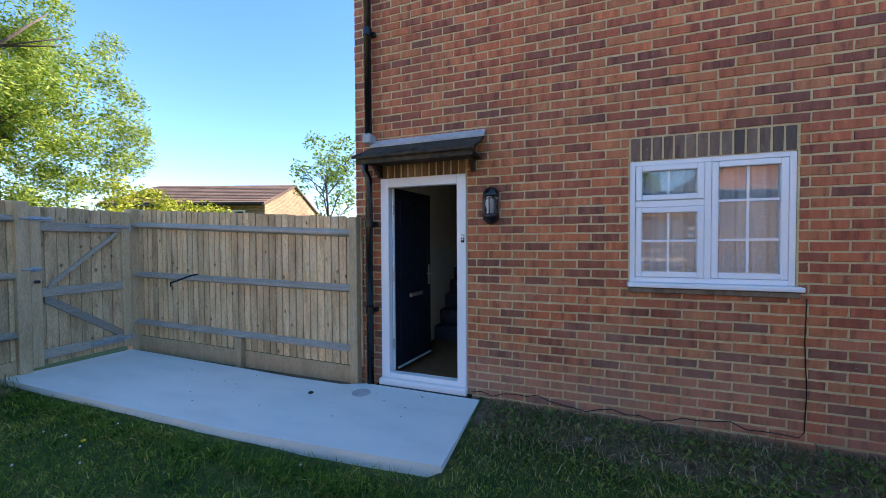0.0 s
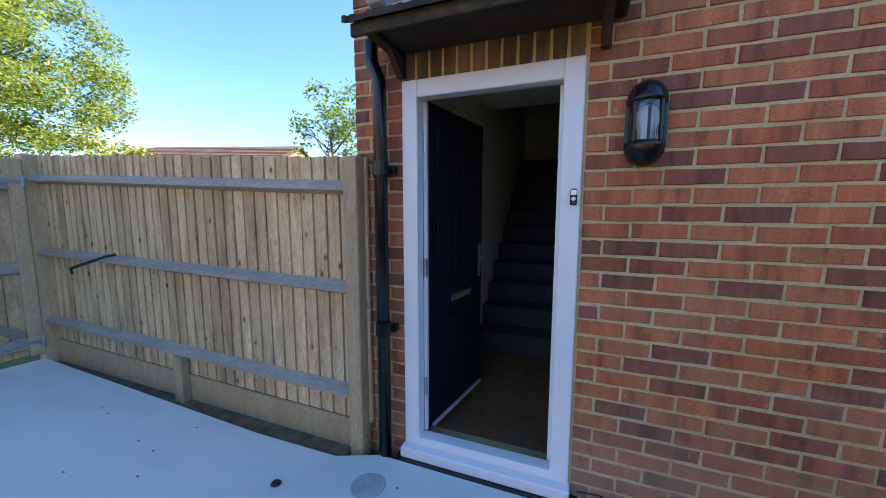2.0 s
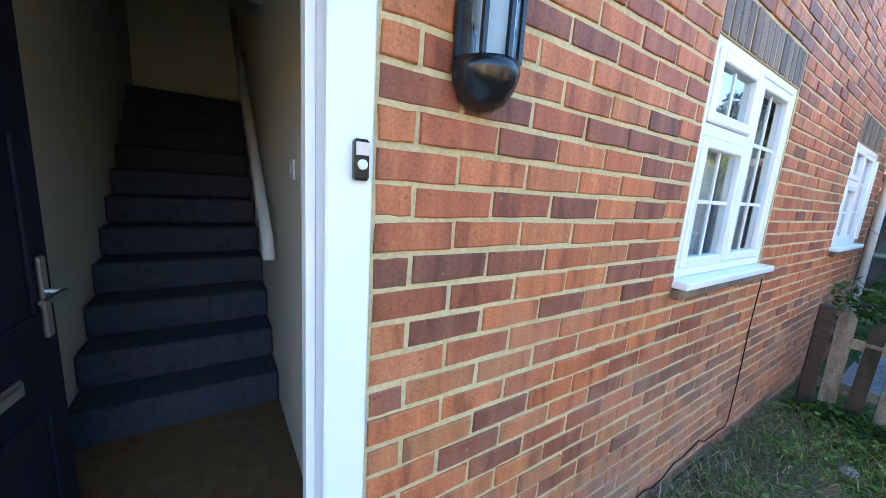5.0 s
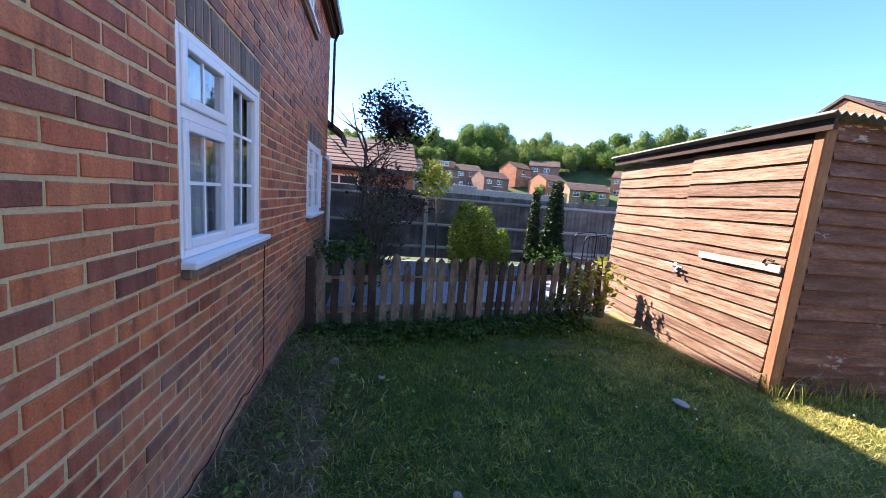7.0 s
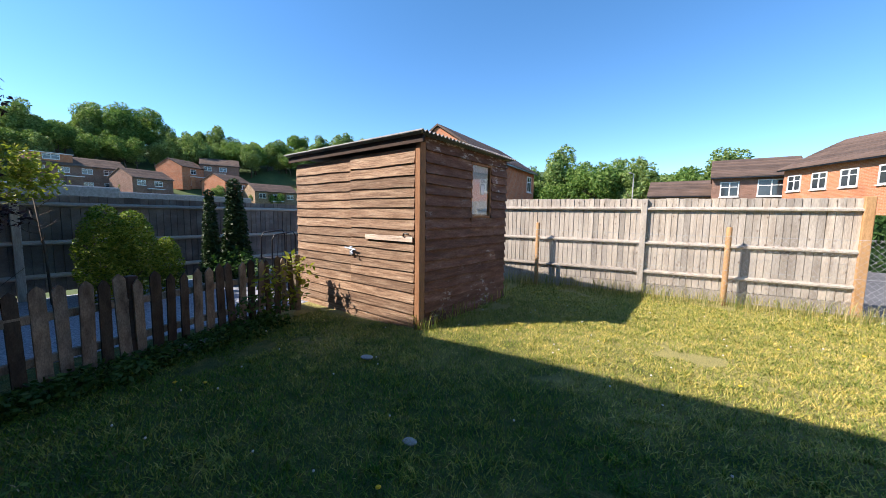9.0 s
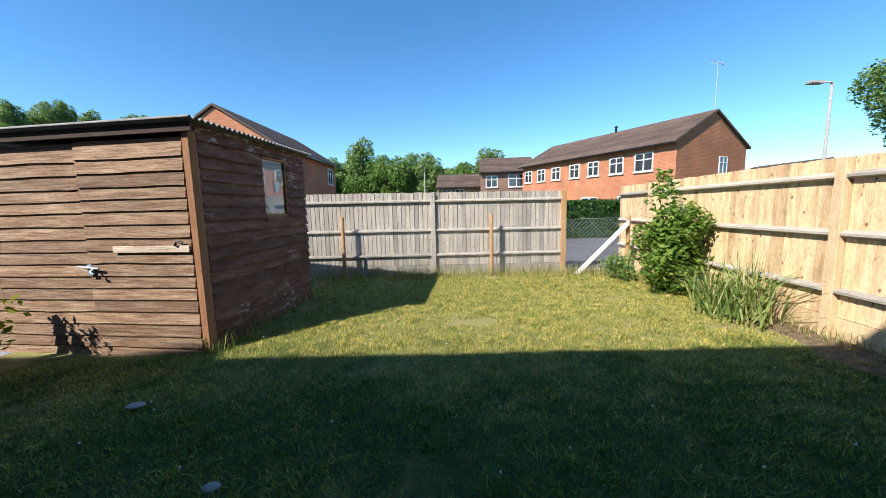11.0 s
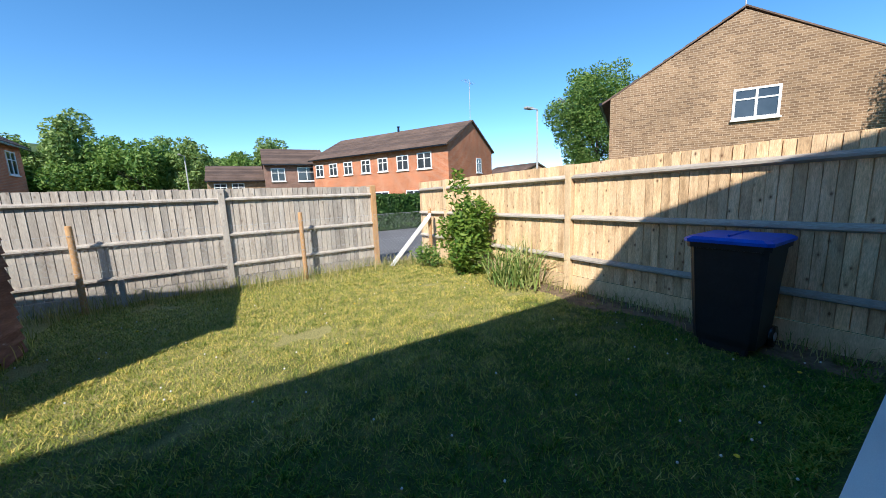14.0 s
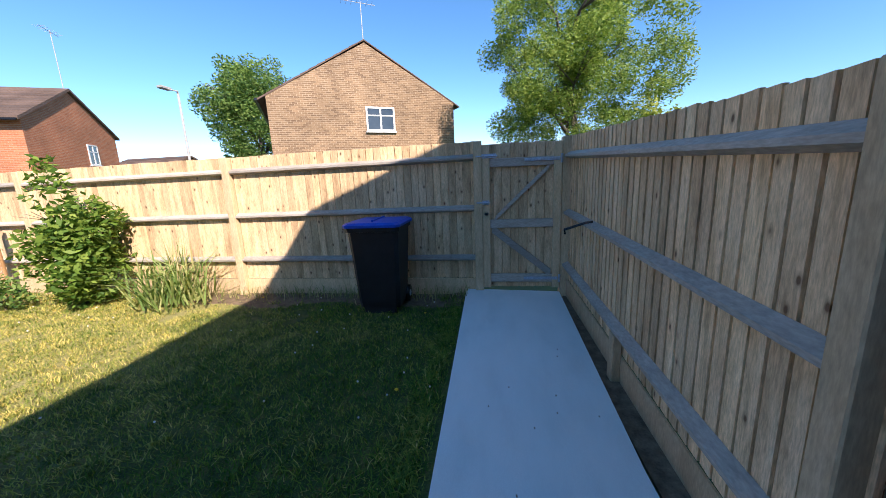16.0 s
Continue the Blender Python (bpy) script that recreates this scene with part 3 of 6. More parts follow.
# ---- door ----
def build_leaf(parent):
    """Panelled leaf, hinged on the frame and turned inwards."""
    bm = B()
    W, H, T = 0.68, 1.83, 0.044
    box(bm, 0, W, 0, T, 0, H, 0.004)
    for z0, z1 in ((0.12, 0.62), (0.86, 1.36), (1.46, 1.72)):
        for x0, x1 in ((0.08, 0.30), (0.38, 0.60)):
            for a, b, c, e in ((x0, x1, z0, z0 + 0.02), (x0, x1, z1 - 0.02, z1), (x0, x0 + 0.02, z0 + 0.02, z1 - 0.02), (x1 - 0.02, x1, z0 + 0.02, z1 - 0.02)):
                box(bm, a, b, -0.009, 0.0, c, e, 0.003)
    turn = Matrix.Translation((0.126, 0.085, 0.1)) @ Matrix.Rotation(radians(80), 4, "Z")
    for v in bm.verts:
        v.co = turn @ v.co
    leaf = part("door_leaf", bm, M_NAVY, parent, "dark navy panelled door leaf standing open")

    def on_leaf(name, b2, m, label=""):
        for v in b2.verts:
            v.co = turn @ v.co
        return part(name, b2, m, leaf, label)
    lb = box(B(), 0.24, 0.50, -0.014, 0.0, 0.70, 0.745, 0.006)
    box(lb, 0.26, 0.48, -0.019, -0.014, 0.708, 0.737, 0.003)
    on_leaf("letterbox", lb, M_CHROME, "brushed metal letterbox")
    hb = box(B(), 0.615, 0.645, -0.012, 0.0, 0.80, 1.03, 0.004)
    tube(hb, [(0.63, -0.012, 0.93), (0.63, -0.05, 0.93), (0.52, -0.055, 0.93)], 0.009, 8)
    on_leaf("door_handle", hb, M_CHROME, "chrome lever handle")
    on_leaf("weather_bar", box(B(), 0.02, 0.66, -0.022, 0.0, 0.0, 0.022, 0.006), M_LEAD, "dull metal weather bar")
    for z in (0.32, 1.0, 1.66):
        h = box(B(), 0.106, 0.128, -0.008, -0.002, z, z + 0.1, 0.002)
        tube(h, [(0.118, -0.012, z), (0.118, -0.012, z + 0.1)], 0.009, 8)
        for v in h.verts:
            v.co.y += 0.064
        part("hinge", h, M_CHROME, parent, "steel flag hinge")


door = thing("door_1", (0, 0, 0.06), "white plastic door frame with a dark panelled door standing open", "door", kind="structure")
fr = B()
for x0, x1, z0, z1 in ((0.017, 0.103, 0.05, 2.01), (0.802, 0.888, 0.05, 2.01), (0.103, 0.802, 1.924, 2.01), (0.103, 0.802, 0.05, 0.1)):
    box(fr, x0, x1, -0.012, 0.062, z0, z1, 0.004)
part("door_frame", fr, M_UPVC, door, "white plastic frame")
part("sill", box(B(), 0.008, 0.897, -0.06, 0.062, -0.01, 0.048, 0.006), M_UPVC, door, "white plastic sill")
rb = B()
box(rb, 0.103, 0.121, 0.064, 0.1, 0.1, 1.924)
box(rb, 0.784, 0.802, 0.064, 0.1, 0.1, 1.924)
part("rebate", rb, M_UPVC, door)
build_leaf(door)
solid("threshold", box(B(), -0.02, 0.94, -0.09, 0.01, -0.1, 0.052, 0.006), M_BLACK, "dark slate threshold under the door", "threshold", kind="structure")
bell = thing("doorbell", (0.860, -0.012, 1.48), "black doorbell with a white round button", "doorbell")
part("case", box(B(), -0.014, 0.014, -0.018, 0.0, -0.036, 0.036, 0.004), M_BLACK, bell)
bb = lathe(B(), [(0.009, 0.0), (0.009, 0.004), (0.006, 0.005)], 16)
for v in bb.verts:
    v.co = Vector((v.co.x, -0.018 - v.co.z, v.co.y - 0.008))
part("button", bb, M_WHITEPAINT, bell, "white push button")
part("name_plate", box(B(), -0.012, 0.012, -0.02, -0.0185, 0.008, 0.03), M_CHROME, bell, "grey label window")
sw = thing("light_switch", (0.93, 1.0, 1.47), "white plastic light switch on the hall wall", "switch")
part("plate", box(B(), -0.01, 0.0, -0.043, 0.043, -0.043, 0.043, 0.003), M_WHITEPAINT, sw)
part("rocker", box(B(), -0.016, -0.01, -0.012, 0.012, -0.018, 0.018, 0.002), M_WHITEPAINT, sw)
# stairs
stairs = thing("staircase", (0.0, 1.5, 0.08), "steep staircase with dark grey carpet", "stairs", kind="structure")
for i in range(11):
    part("step", box(B(), 0.004, 0.926, 0.235 * i, 2.78, 0.19 * i, 0.19 * (i + 1), 0.012), M_CARPET, stairs)
rail = thing("handrail", (0.87, 1.35, 1.0), "white painted stair handrail on the wall", "handrail")
part("rail", tube(B(), [(0.0, 0.0, 0.0), (0, 0.05, 0.1), (0.0, 2.4, 2.0)], 0.03), M_WHITEPAINT, rail, "", True)
part("bracket", tube(B(), [(0.06, 0.3, 0.24), (0.0, 0.3, 0.28)], 0.012, 8), M_CHROME, rail)
part("bracket", tube(B(), [(0.06, 1.8, 1.45), (0.0, 1.8, 1.5)], 0.012, 8), M_CHROME, rail)


# ---- windows ----
def sash(parent, x0, x1, z0, z1, y, bars_x=(), bars_z=(), w=0.042, name="casement"):
    bm = B()
    for a, b, c, e in ((x0, x0 + w, z0, z1), (x1 - w, x1, z0, z1), (x0 + w, x1 - w, z0, z0 + w), (x0 + w, x1 - w, z1 - w, z1)):
        box(bm, a, b, y - 0.018, y + 0.04, c, e, 0.005)
    s = part(name, bm, M_UPVC, parent)
    pane = part("pane", box(B(), x0 + w, x1 - w, y + 0.008, y + 0.014, z0 + w, z1 - w), M_GLASS, s)
    pane.visible_shadow = False
    if bars_x or bars_z:
        bm = B()
        for u in bars_x:
            box(bm, u - 0.008, u + 0.008, y + 0.004, y + 0.02, z0 + w, z1 - w)
        for u in bars_z:
            box(bm, x0 + w, x1 - w, y + 0.0055, y + 0.0185, u - 0.008, u + 0.008)
        part("glazing_bar", bm, M_UPVC, s)
    return s


def curtain(x0, x1, z0, z1, y, label):
    n = int((x1 - x0) / 0.012)
    vs, fs = [], []
    for i in range(n + 1):
        x = x0 + (x1 - x0) * i / n
        dy = 0.02 * math.sin(x * 70 + 1.5 * math.sin(x * 9)) + 0.008 * math.sin(x * 23)
        vs += [(x, y + dy, z0), (x, y + dy * 0.7, z1)]
        if i:
            fs.append((2 * i - 2, 2 * i, 2 * i + 1, 2 * i - 1))
    ob = tagged(new("curtain", raw_mesh("curtain", vs, fs, M_NET)), label, "curtain")
    so = ob.modifiers.new("thick", "SOLIDIFY")
    so.thickness = 0.002
    return ob


def build_window(name, x0, x1, z0, z1, split, trans, label, bars=True):
    w = thing(name, (0, 0, 0), label, "window", kind="structure")
    fr = B()
    f = 0.038
    for a, b, c, e in ((x0, x0 + f, z0 + 0.03, z1), (x1 - f, x1, z0 + 0.03, z1), (x0 + f, x1 - f, z1 - f, z1), (x0 + f, x1 - f, z0 + 0.03, z0 + 0.03 + f), (split - 0.022, split + 0.022, z0 + 0.03 + f, z1 - f)):
        box(fr, a, b, 0.012, 0.085, c, e, 0.004)
    if trans:
        box(fr, x0 + f, split - 0.022, 0.012, 0.085, trans - 0.025, trans + 0.025, 0.004)
    part("window_frame", fr, M_UPVC, w)
    part("window_sill", box(B(), x0 - 0.02, x1 + 0.02, -0.06, 0.05, z0 - 0.005, z0 + 0.028, 0.005), M_UPVC, w, "white plastic sill")
    lo, hi = z0 + 0.03 + f, z1 - f
    if trans:
        m = (x0 + f + split - 0.022) / 2
        sash(w, x0 + f + 0.003, split - 0.025, trans + 0.028, hi - 0.003, 0.02, (m,) if bars else ())
        sash(w, x0 + f + 0.003, split - 0.025, lo + 0.003, trans - 0.028, 0.02, (m,) if bars else (), ((lo + trans) / 2,) if bars else ())
    else:
        sash(w, x0 + f + 0.003, split - 0.025, lo + 0.003, hi - 0.003, 0.02)
    m = (x1 - f + split + 0.022) / 2
    zs = (lo + (hi - lo) / 3, lo + 2 * (hi - lo) / 3) if bars else ()
    sash(w, split + 0.025, x1 - f - 0.003, lo + 0.003, hi - 0.003, 0.03, (m,) if bars else (), zs)
    return w


build_window("window_1", 2.22, 3.25, 1.1, 2.07, 2.735, 1.735, "white plastic casement window with thin glazing bars")
curtain(2.2, 3.28, 1.05, 2.1, 0.125, "white net curtain in loose pleats behind the window")
build_window("window_2", 4.95, 6.0, 1.13, 2.02, 5.45, 1.7, "white plastic casement window beside the side gate")
curtain(4.9, 6.05, 1.05, 2.1, 0.2, "white net curtain in loose pleats behind the window")
build_window("window_3", 4.42, 5.2, 3.26, 3.9, 4.81, None, "white plastic upstairs casement window", False)
for name, x0, x1, z in (("brick_sill", 2.21, 3.26, 1.1), ("brick_sill", 4.94, 6.01, 1.13), ("brick_sill", 4.40, 5.3, 3.26)):
    solid(name, box(B(), x0, x1, -0.035, 0.01, z - 0.05, z - 0.007, 0.006), M_SOLDIER, "brown tile sill under the window", "sill", kind="structure")
# casement left open on the further window
oc = thing("open_casement", (5.98, 0.0, 1.2), "white casement sash standing open with obscured glass", "window", turn=-105, kind="structure")
s = sash(oc, -0.5, 0.0, 0.0, 0.75, 0.0)

# ---- canopy over the door ----
can = thing("door_canopy", (0.4, 0.0, 2.2), "small mossy felted canopy over the door with grey lead flashing", "canopy", kind="structure")
bm = B()
prism(bm, [(0.0, 0.20), (-0.36, 0.018), (-0.36, 0.0), (0.0, 0.18)], "x", -0.47, 0.66)
part("canopy_roof", bm, M_FELT, can)
bm = B()
n = 95
for i in range(n):
    x = -0.47 + 1.13 * i / n
    h = 0.008 + 0.014 * noise.noise(Vector((x * 14, 2, 0))) + 0.008 * noise.noise(Vector((x * 45, 5, 0)))
    out = 0.372 + 0.010 * noise.noise(Vector((x * 22, 9, 0)))
    prism(bm, [(-out, -0.008 + 0.3 * h), (-0.28, 0.045), (-0.28, 0.052 + h), (-out, 0.012 + h)], "x", x, x + 1.13 / n)
part("ragged_edge", bm, M_FELT, can, "crumbling mossy tile edge")
part("flashing", prism(B(), [(-0.003, 0.25), (-0.016, 0.248), (-0.075, 0.19), (-0.07, 0.17), (-0.003, 0.20)], "x", -0.46, 0.67), M_LEAD, can, "grey lead flashing strip")
part("fascia", box(B(), -0.45, 0.64, -0.345, -0.325, -0.05, 0.004, 0.004), M_FELT, can)
part("soffit", box(B(), -0.44, 0.63, -0.324, -0.004, -0.002, 0.012), M_DARKWOOD, can, "dark boarded soffit")
for x in (-0.38, 0.56):
    b = box(B(), x - 0.02, x + 0.02, -0.33, -0.002, -0.03, 0.03, 0.004)
    box(b, x - 0.02, x + 0.02, -0.045, -0.003, -0.12, -0.03, 0.004)
    prism(b, [(-0.14, -0.03), (-0.10, -0.03), (-0.045, -0.08), (-0.045, -0.11)], "x", x - 0.016, x + 0.016)
    part("bracket", b, M_DARKWOOD, can, "dark stained timber bracket")

# ---- downpipe ----
pipe = thing("downpipe", (-0.075, -0.075, 0.05), "black plastic downpipe at the house corner", "pipe")
part("pipe", tube(B(), [(0, 0, 0), (0, 0, 2.02), (-0.035, -0.01, 2.10), (-0.035, -0.01, 2.2)], 0.034, 14), M_BLACK, pipe, "", True)
part("upper_pipe", tube(B(), [(0, 0.0, 2.42), (0, 0.0, 4.7), (0, -0.25, 4.95)], 0.034, 14), M_BLACK, pipe, "", True)
part("lead_collar", box(B(), -0.045, 0.045, -0.045, 0.07, 2.36, 2.45, 0.01), M_LEAD, pipe, "grey lead collar")
for z in (0.7, 1.55, 3.4):
    b = tube(B(), [(0, 0, z), (0, 0, z + 0.07)], 0.042, 14)
    box(b, -0.06, 0.06, 0.03, 0.072, z + 0.01, z + 0.05, 0.004)
    part("clip", b, M_BLACK, pipe)

# ---- wall lamp ----
lamp = thing("wall_lantern", (1.12, 0.0, 1.77), "black outdoor half-lantern with clear panes", "wall lamp")
bm = B()
def half(bm, prof, n=18):
    rings = [[bm.verts.new((r * math.cos(a), -r * 1.15 * math.sin(a) - 0.012, z)) for a in (math.pi * k / n for k in range(n + 1))] for r, z in prof]
    for a, b in zip(rings, rings[1:]):
        for k in range(n):
            bm.faces.new((a[k], a[k + 1], b[k + 1], b[k]))
    return bm
half(bm, [(0.0005, 0.165), (0.03, 0.16), (0.052, 0.145), (0.068, 0.12), (0.074, 0.09), (0.074, 0.075), (0.0005, 0.072)])
part("cap", bm, M_BLACK, lamp, "domed black cap", True)
part("base", half(B(), [(0.0005, -0.07), (0.074, -0.075), (0.076, -0.095), (0.07, -0.12), (0.052, -0.15), (0.03, -0.165), (0.0005, -0.17)]), M_BLACK, lamp, "domed black base", True)
part("back_plate", prism(B(), [(0.07 * math.cos(a), 0.165 * math.sin(a)) for a in (2 * math.pi * k / 32 for k in range(32))], "y", -0.014, 0.0), M_BLACK, lamp)
for a in (4, 48, 90, 132, 176):
    x, y = 0.07 * math.cos(radians(a)), -0.0805 * math.sin(radians(a)) - 0.012
    part("bar", box(B(), x - 0.005, x + 0.005, y - 0.005, y + 0.005, -0.075, 0.075), M_BLACK, lamp)
g = part("glass", half(B(), [(0.066, -0.075), (0.066, 0.075)]), M_GLASS, lamp, "clear lantern panes")
g.visible_shadow = False
part("lamp_holder", lathe(B(), [(0.02, -0.075), (0.02, -0.03), (0.024, -0.025), (0.03, 0.0), (0.028, 0.04), (0.012, 0.06)], 14, (0, -0.035)), M_WHITEPAINT, lamp, "white bulb in its holder", True)

# ---- cable along the wall ----
cable = B()
pts = [(0.93, -0.006, 0.085)]
for i in range(1, 25):
    x = 0.93 + (3.27 - 0.93) * i / 24
    pts.append((x, -0.008, 0.10 - 0.02 * math.sin(i * 0.9) + 0.015 * math.sin(i * 2.3) + (-0.03 if 8 < i < 16 else 0)))
pts += [(3.30, -0.008, 0.12), (3.31, -0.008, 0.4), (3.295, -0.008, 0.75), (3.30, -0.012, 1.05)]
tube(cable, pts, 0.0035, 6)
solid("wall_cable", cable, M_BLACK, "thin black cable clipped along the foot of the wall", "cable")
drain = thing("drain_cover", (-0.03, -0.32, slab_z(-0.32)), "round grey drain cover set in the concrete path", "drain cover")
part("cover", lathe(B(), [(0.085, -0.01), (0.085, 0.003), (0.08, 0.005)], 28), M_LEAD, drain)
solid("pebble", lathe(B(), [(0.02, 0.068), (0.026, 0.075), (0.018, 0.083)], 12, (-0.46, -0.48)), M_BLACK, "small dark pebble lying on the path", "pebble")
for k in range(16):
    x, y = random.uniform(-3.3, 0.9), random.uniform(-1.05, -0.2)
    solid("leaf_crumb", box(B(), x, x + 0.012, y, y + 0.007, slab_z(y) - 0.001, slab_z(y) + 0.003), M_SOIL, "tiny dark crumb of leaf on the path", "leaf litter", "crumbs on the path")


# ---- fences ----
def board_mesh(h, w, m, flip=False, mirror=False):
    """Feather-edged board: thick along one edge, thin along the other."""
    bm = B()
    pts = [(0, -0.004), (w + 0.012, 0.0), (w + 0.012, 0.0165), (0.0195, 0.012), (0.0175, 0.0), (0, -0.001)]
    if flip:
        pts = [(w - x, y) for x, y in pts]
    if mirror:
        pts = [(x, -y) for x, y in pts]
    prism(bm, pts, "z", 0, h)
    return mesh_of("board", bm, m)


def build_fence(name, start, end, z0, z1, top0, top1, posts, rails, mats, label, group, board_gap=0.0, side=1, gravel_board=True, post_w=0.1, step=0.092, stubs=(), flip=False):
    """Closeboard fence with its rails on the garden side. Heights run from the start to the end; side tells where the rails are."""
    sx, sy = start
    L = math.hypot(end[0] - sx, end[1] - sy)
    f = thing(name, (sx, sy, 0.0), label, "fence", group, math.degrees(math.atan2(end[1] - sy, end[0] - sx)))
    mb, mp, mr = mats
    lerp = lambda a, b, u: a + (b - a) * u / L
    n = int(L / step)
    meshes = [board_mesh(1.0, step, mb, flip, side > 0) for _ in range(2)]
    for i in range(n):
        u = i * L / n
        zb = lerp(z0, z1, u) + (0.17 if gravel_board else 0.0)
        h = lerp(top0, top1, u) - zb + random.uniform(-0.006, 0.006)
        ob = piece("board", meshes[i % 2], f, (u, -0.008 if side > 0 else -0.006, zb))
        ob.scale = (1, 1.15, h)
        ob.rotation_euler = (0, random.uniform(-0.004, 0.004), random.uniform(-0.02, 0.02))
    for zr0, zr1 in rails:
        y0, y1 = (-0.075, -0.012) if side > 0 else (0.012, 0.075)
        ends = sorted([p for p in posts if 0.02 < p < L - 0.02] + [0.0, L])
        for p, q in zip(ends, ends[1:]):
            zp, zq = lerp(zr0, zr1, p), lerp(zr0, zr1, q)
            rb = B()
            yo, yi = (y0, y1) if side > 0 else (y1, y0)
            sec = [(yi, -0.045), (yo, -0.022), (yo, 0.002), (yi, 0.035)]
            lo = [rb.verts.new((p + 0.03, s[0], zp + s[1])) for s in sec]
            hi = [rb.verts.new((q - 0.03, s[0], zq + s[1])) for s in sec]
            rb.faces.new(lo)
            rb.faces.new(hi[::-1])
            for k in range(4):
                rb.faces.new((lo[k], hi[k], hi[(k + 1) % 4], lo[(k + 1) % 4]))
            part("rail", rb, mr, f)
    for p in posts:
        yo, yi = (-0.085, 0.005) if side > 0 else (-0.005, 0.085)
        part("post", box(B(), p - post_w / 2, p + post_w / 2, yo, yi - 0.014 if side > 0 else yi, lerp(z0, z1, p) - 0.3, lerp(top0, top1, p) - 0.004, 0.006), mp, f)
    for p in stubs:
        part("post", box(B(), p - 0.045, p + 0.045, 0.022, 0.085, lerp(z0, z1, p) - 0.2, 0.36, 0.006), mp, f)
    if gravel_board:
        ends = sorted(set([0.0, L] + [p for p in posts if 0 < p < L]))
        for p, q in zip(ends, ends[1:]):
            gb = B()
            lo = [gb.verts.new((p + 0.005, y, z)) for y, z in ((-0.024, lerp(z0, z1, p) - 0.05), (-0.012, lerp(z0, z1, p) - 0.05), (-0.012, lerp(z0, z1, p) + 0.165), (-0.024, lerp(z0, z1, p) + 0.165))]
            hi = [gb.verts.new((q - 0.005, y, z)) for y, z in ((-0.024, lerp(z0, z1, q) - 0.05), (-0.012, lerp(z0, z1, q) - 0.05), (-0.012, lerp(z0, z1, q) + 0.165), (-0.024, lerp(z0, z1, q) + 0.165))]
            if side < 0:
                for v in lo + hi:
                    v.co.y = -v.co.y
            gb.faces.new(lo)
            gb.faces.new(hi[::-1])
            for k in range(4):
                gb.faces.new((lo[k], hi[k], hi[(k + 1) % 4], lo[(k + 1) % 4]))
            part("gravel_board", gb, mp, f)
    return f


WOODNEW = (M_FENCE, M_FENCEPOST, M_RAIL)
WOODOLD = (M_FENCEGREY, M_FENCEGREY, M_FENCEGREY)
# beside the path, from the house corner to the gate
build_fence("fence", (-0.2, -0.02), (-3.735, -0.01), 0.02, 0.06, 1.705, 1.905, [0.05], [(1.545, 1.70), (0.985, 1.045), (0.37, 0.415)], WOODNEW,
            "new closeboard timber fence beside the concrete path", "garden fences", side=-1, stubs=(1.60,), flip=True, post_w=0.088)
# side boundary with the gate, running away from the house
build_fence("fence", (-3.68, -1.06), (-3.68, -8.9), 0.06, 0.06, 1.90, 1.82, [0.02, 3.3, 6.6], [(1.72, 1.64), (1.12, 1.08), (0.50, 0.52)], WOODNEW,
            "new closeboard timber fence turned golden in the sun", "garden fences", side=-1)
# back boundary
build_fence("fence", (4.2, -8.3), (-2.18, -8.3), 0.02, 0.03, 1.78, 1.74, [3.56], [(1.59, 1.575), (0.96, 0.96), (0.41, 0.44)], WOODOLD,
            "silver-grey weathered closeboard fence at the back of the garden", "garden fences", side=1)

solid("fence_post", box(B(), -2.20, -2.09, -8.36, -8.22, -0.2, 1.76, 0.008), M_ORANGEPOST, "square orange-brown post at the end of the back fence", "post")

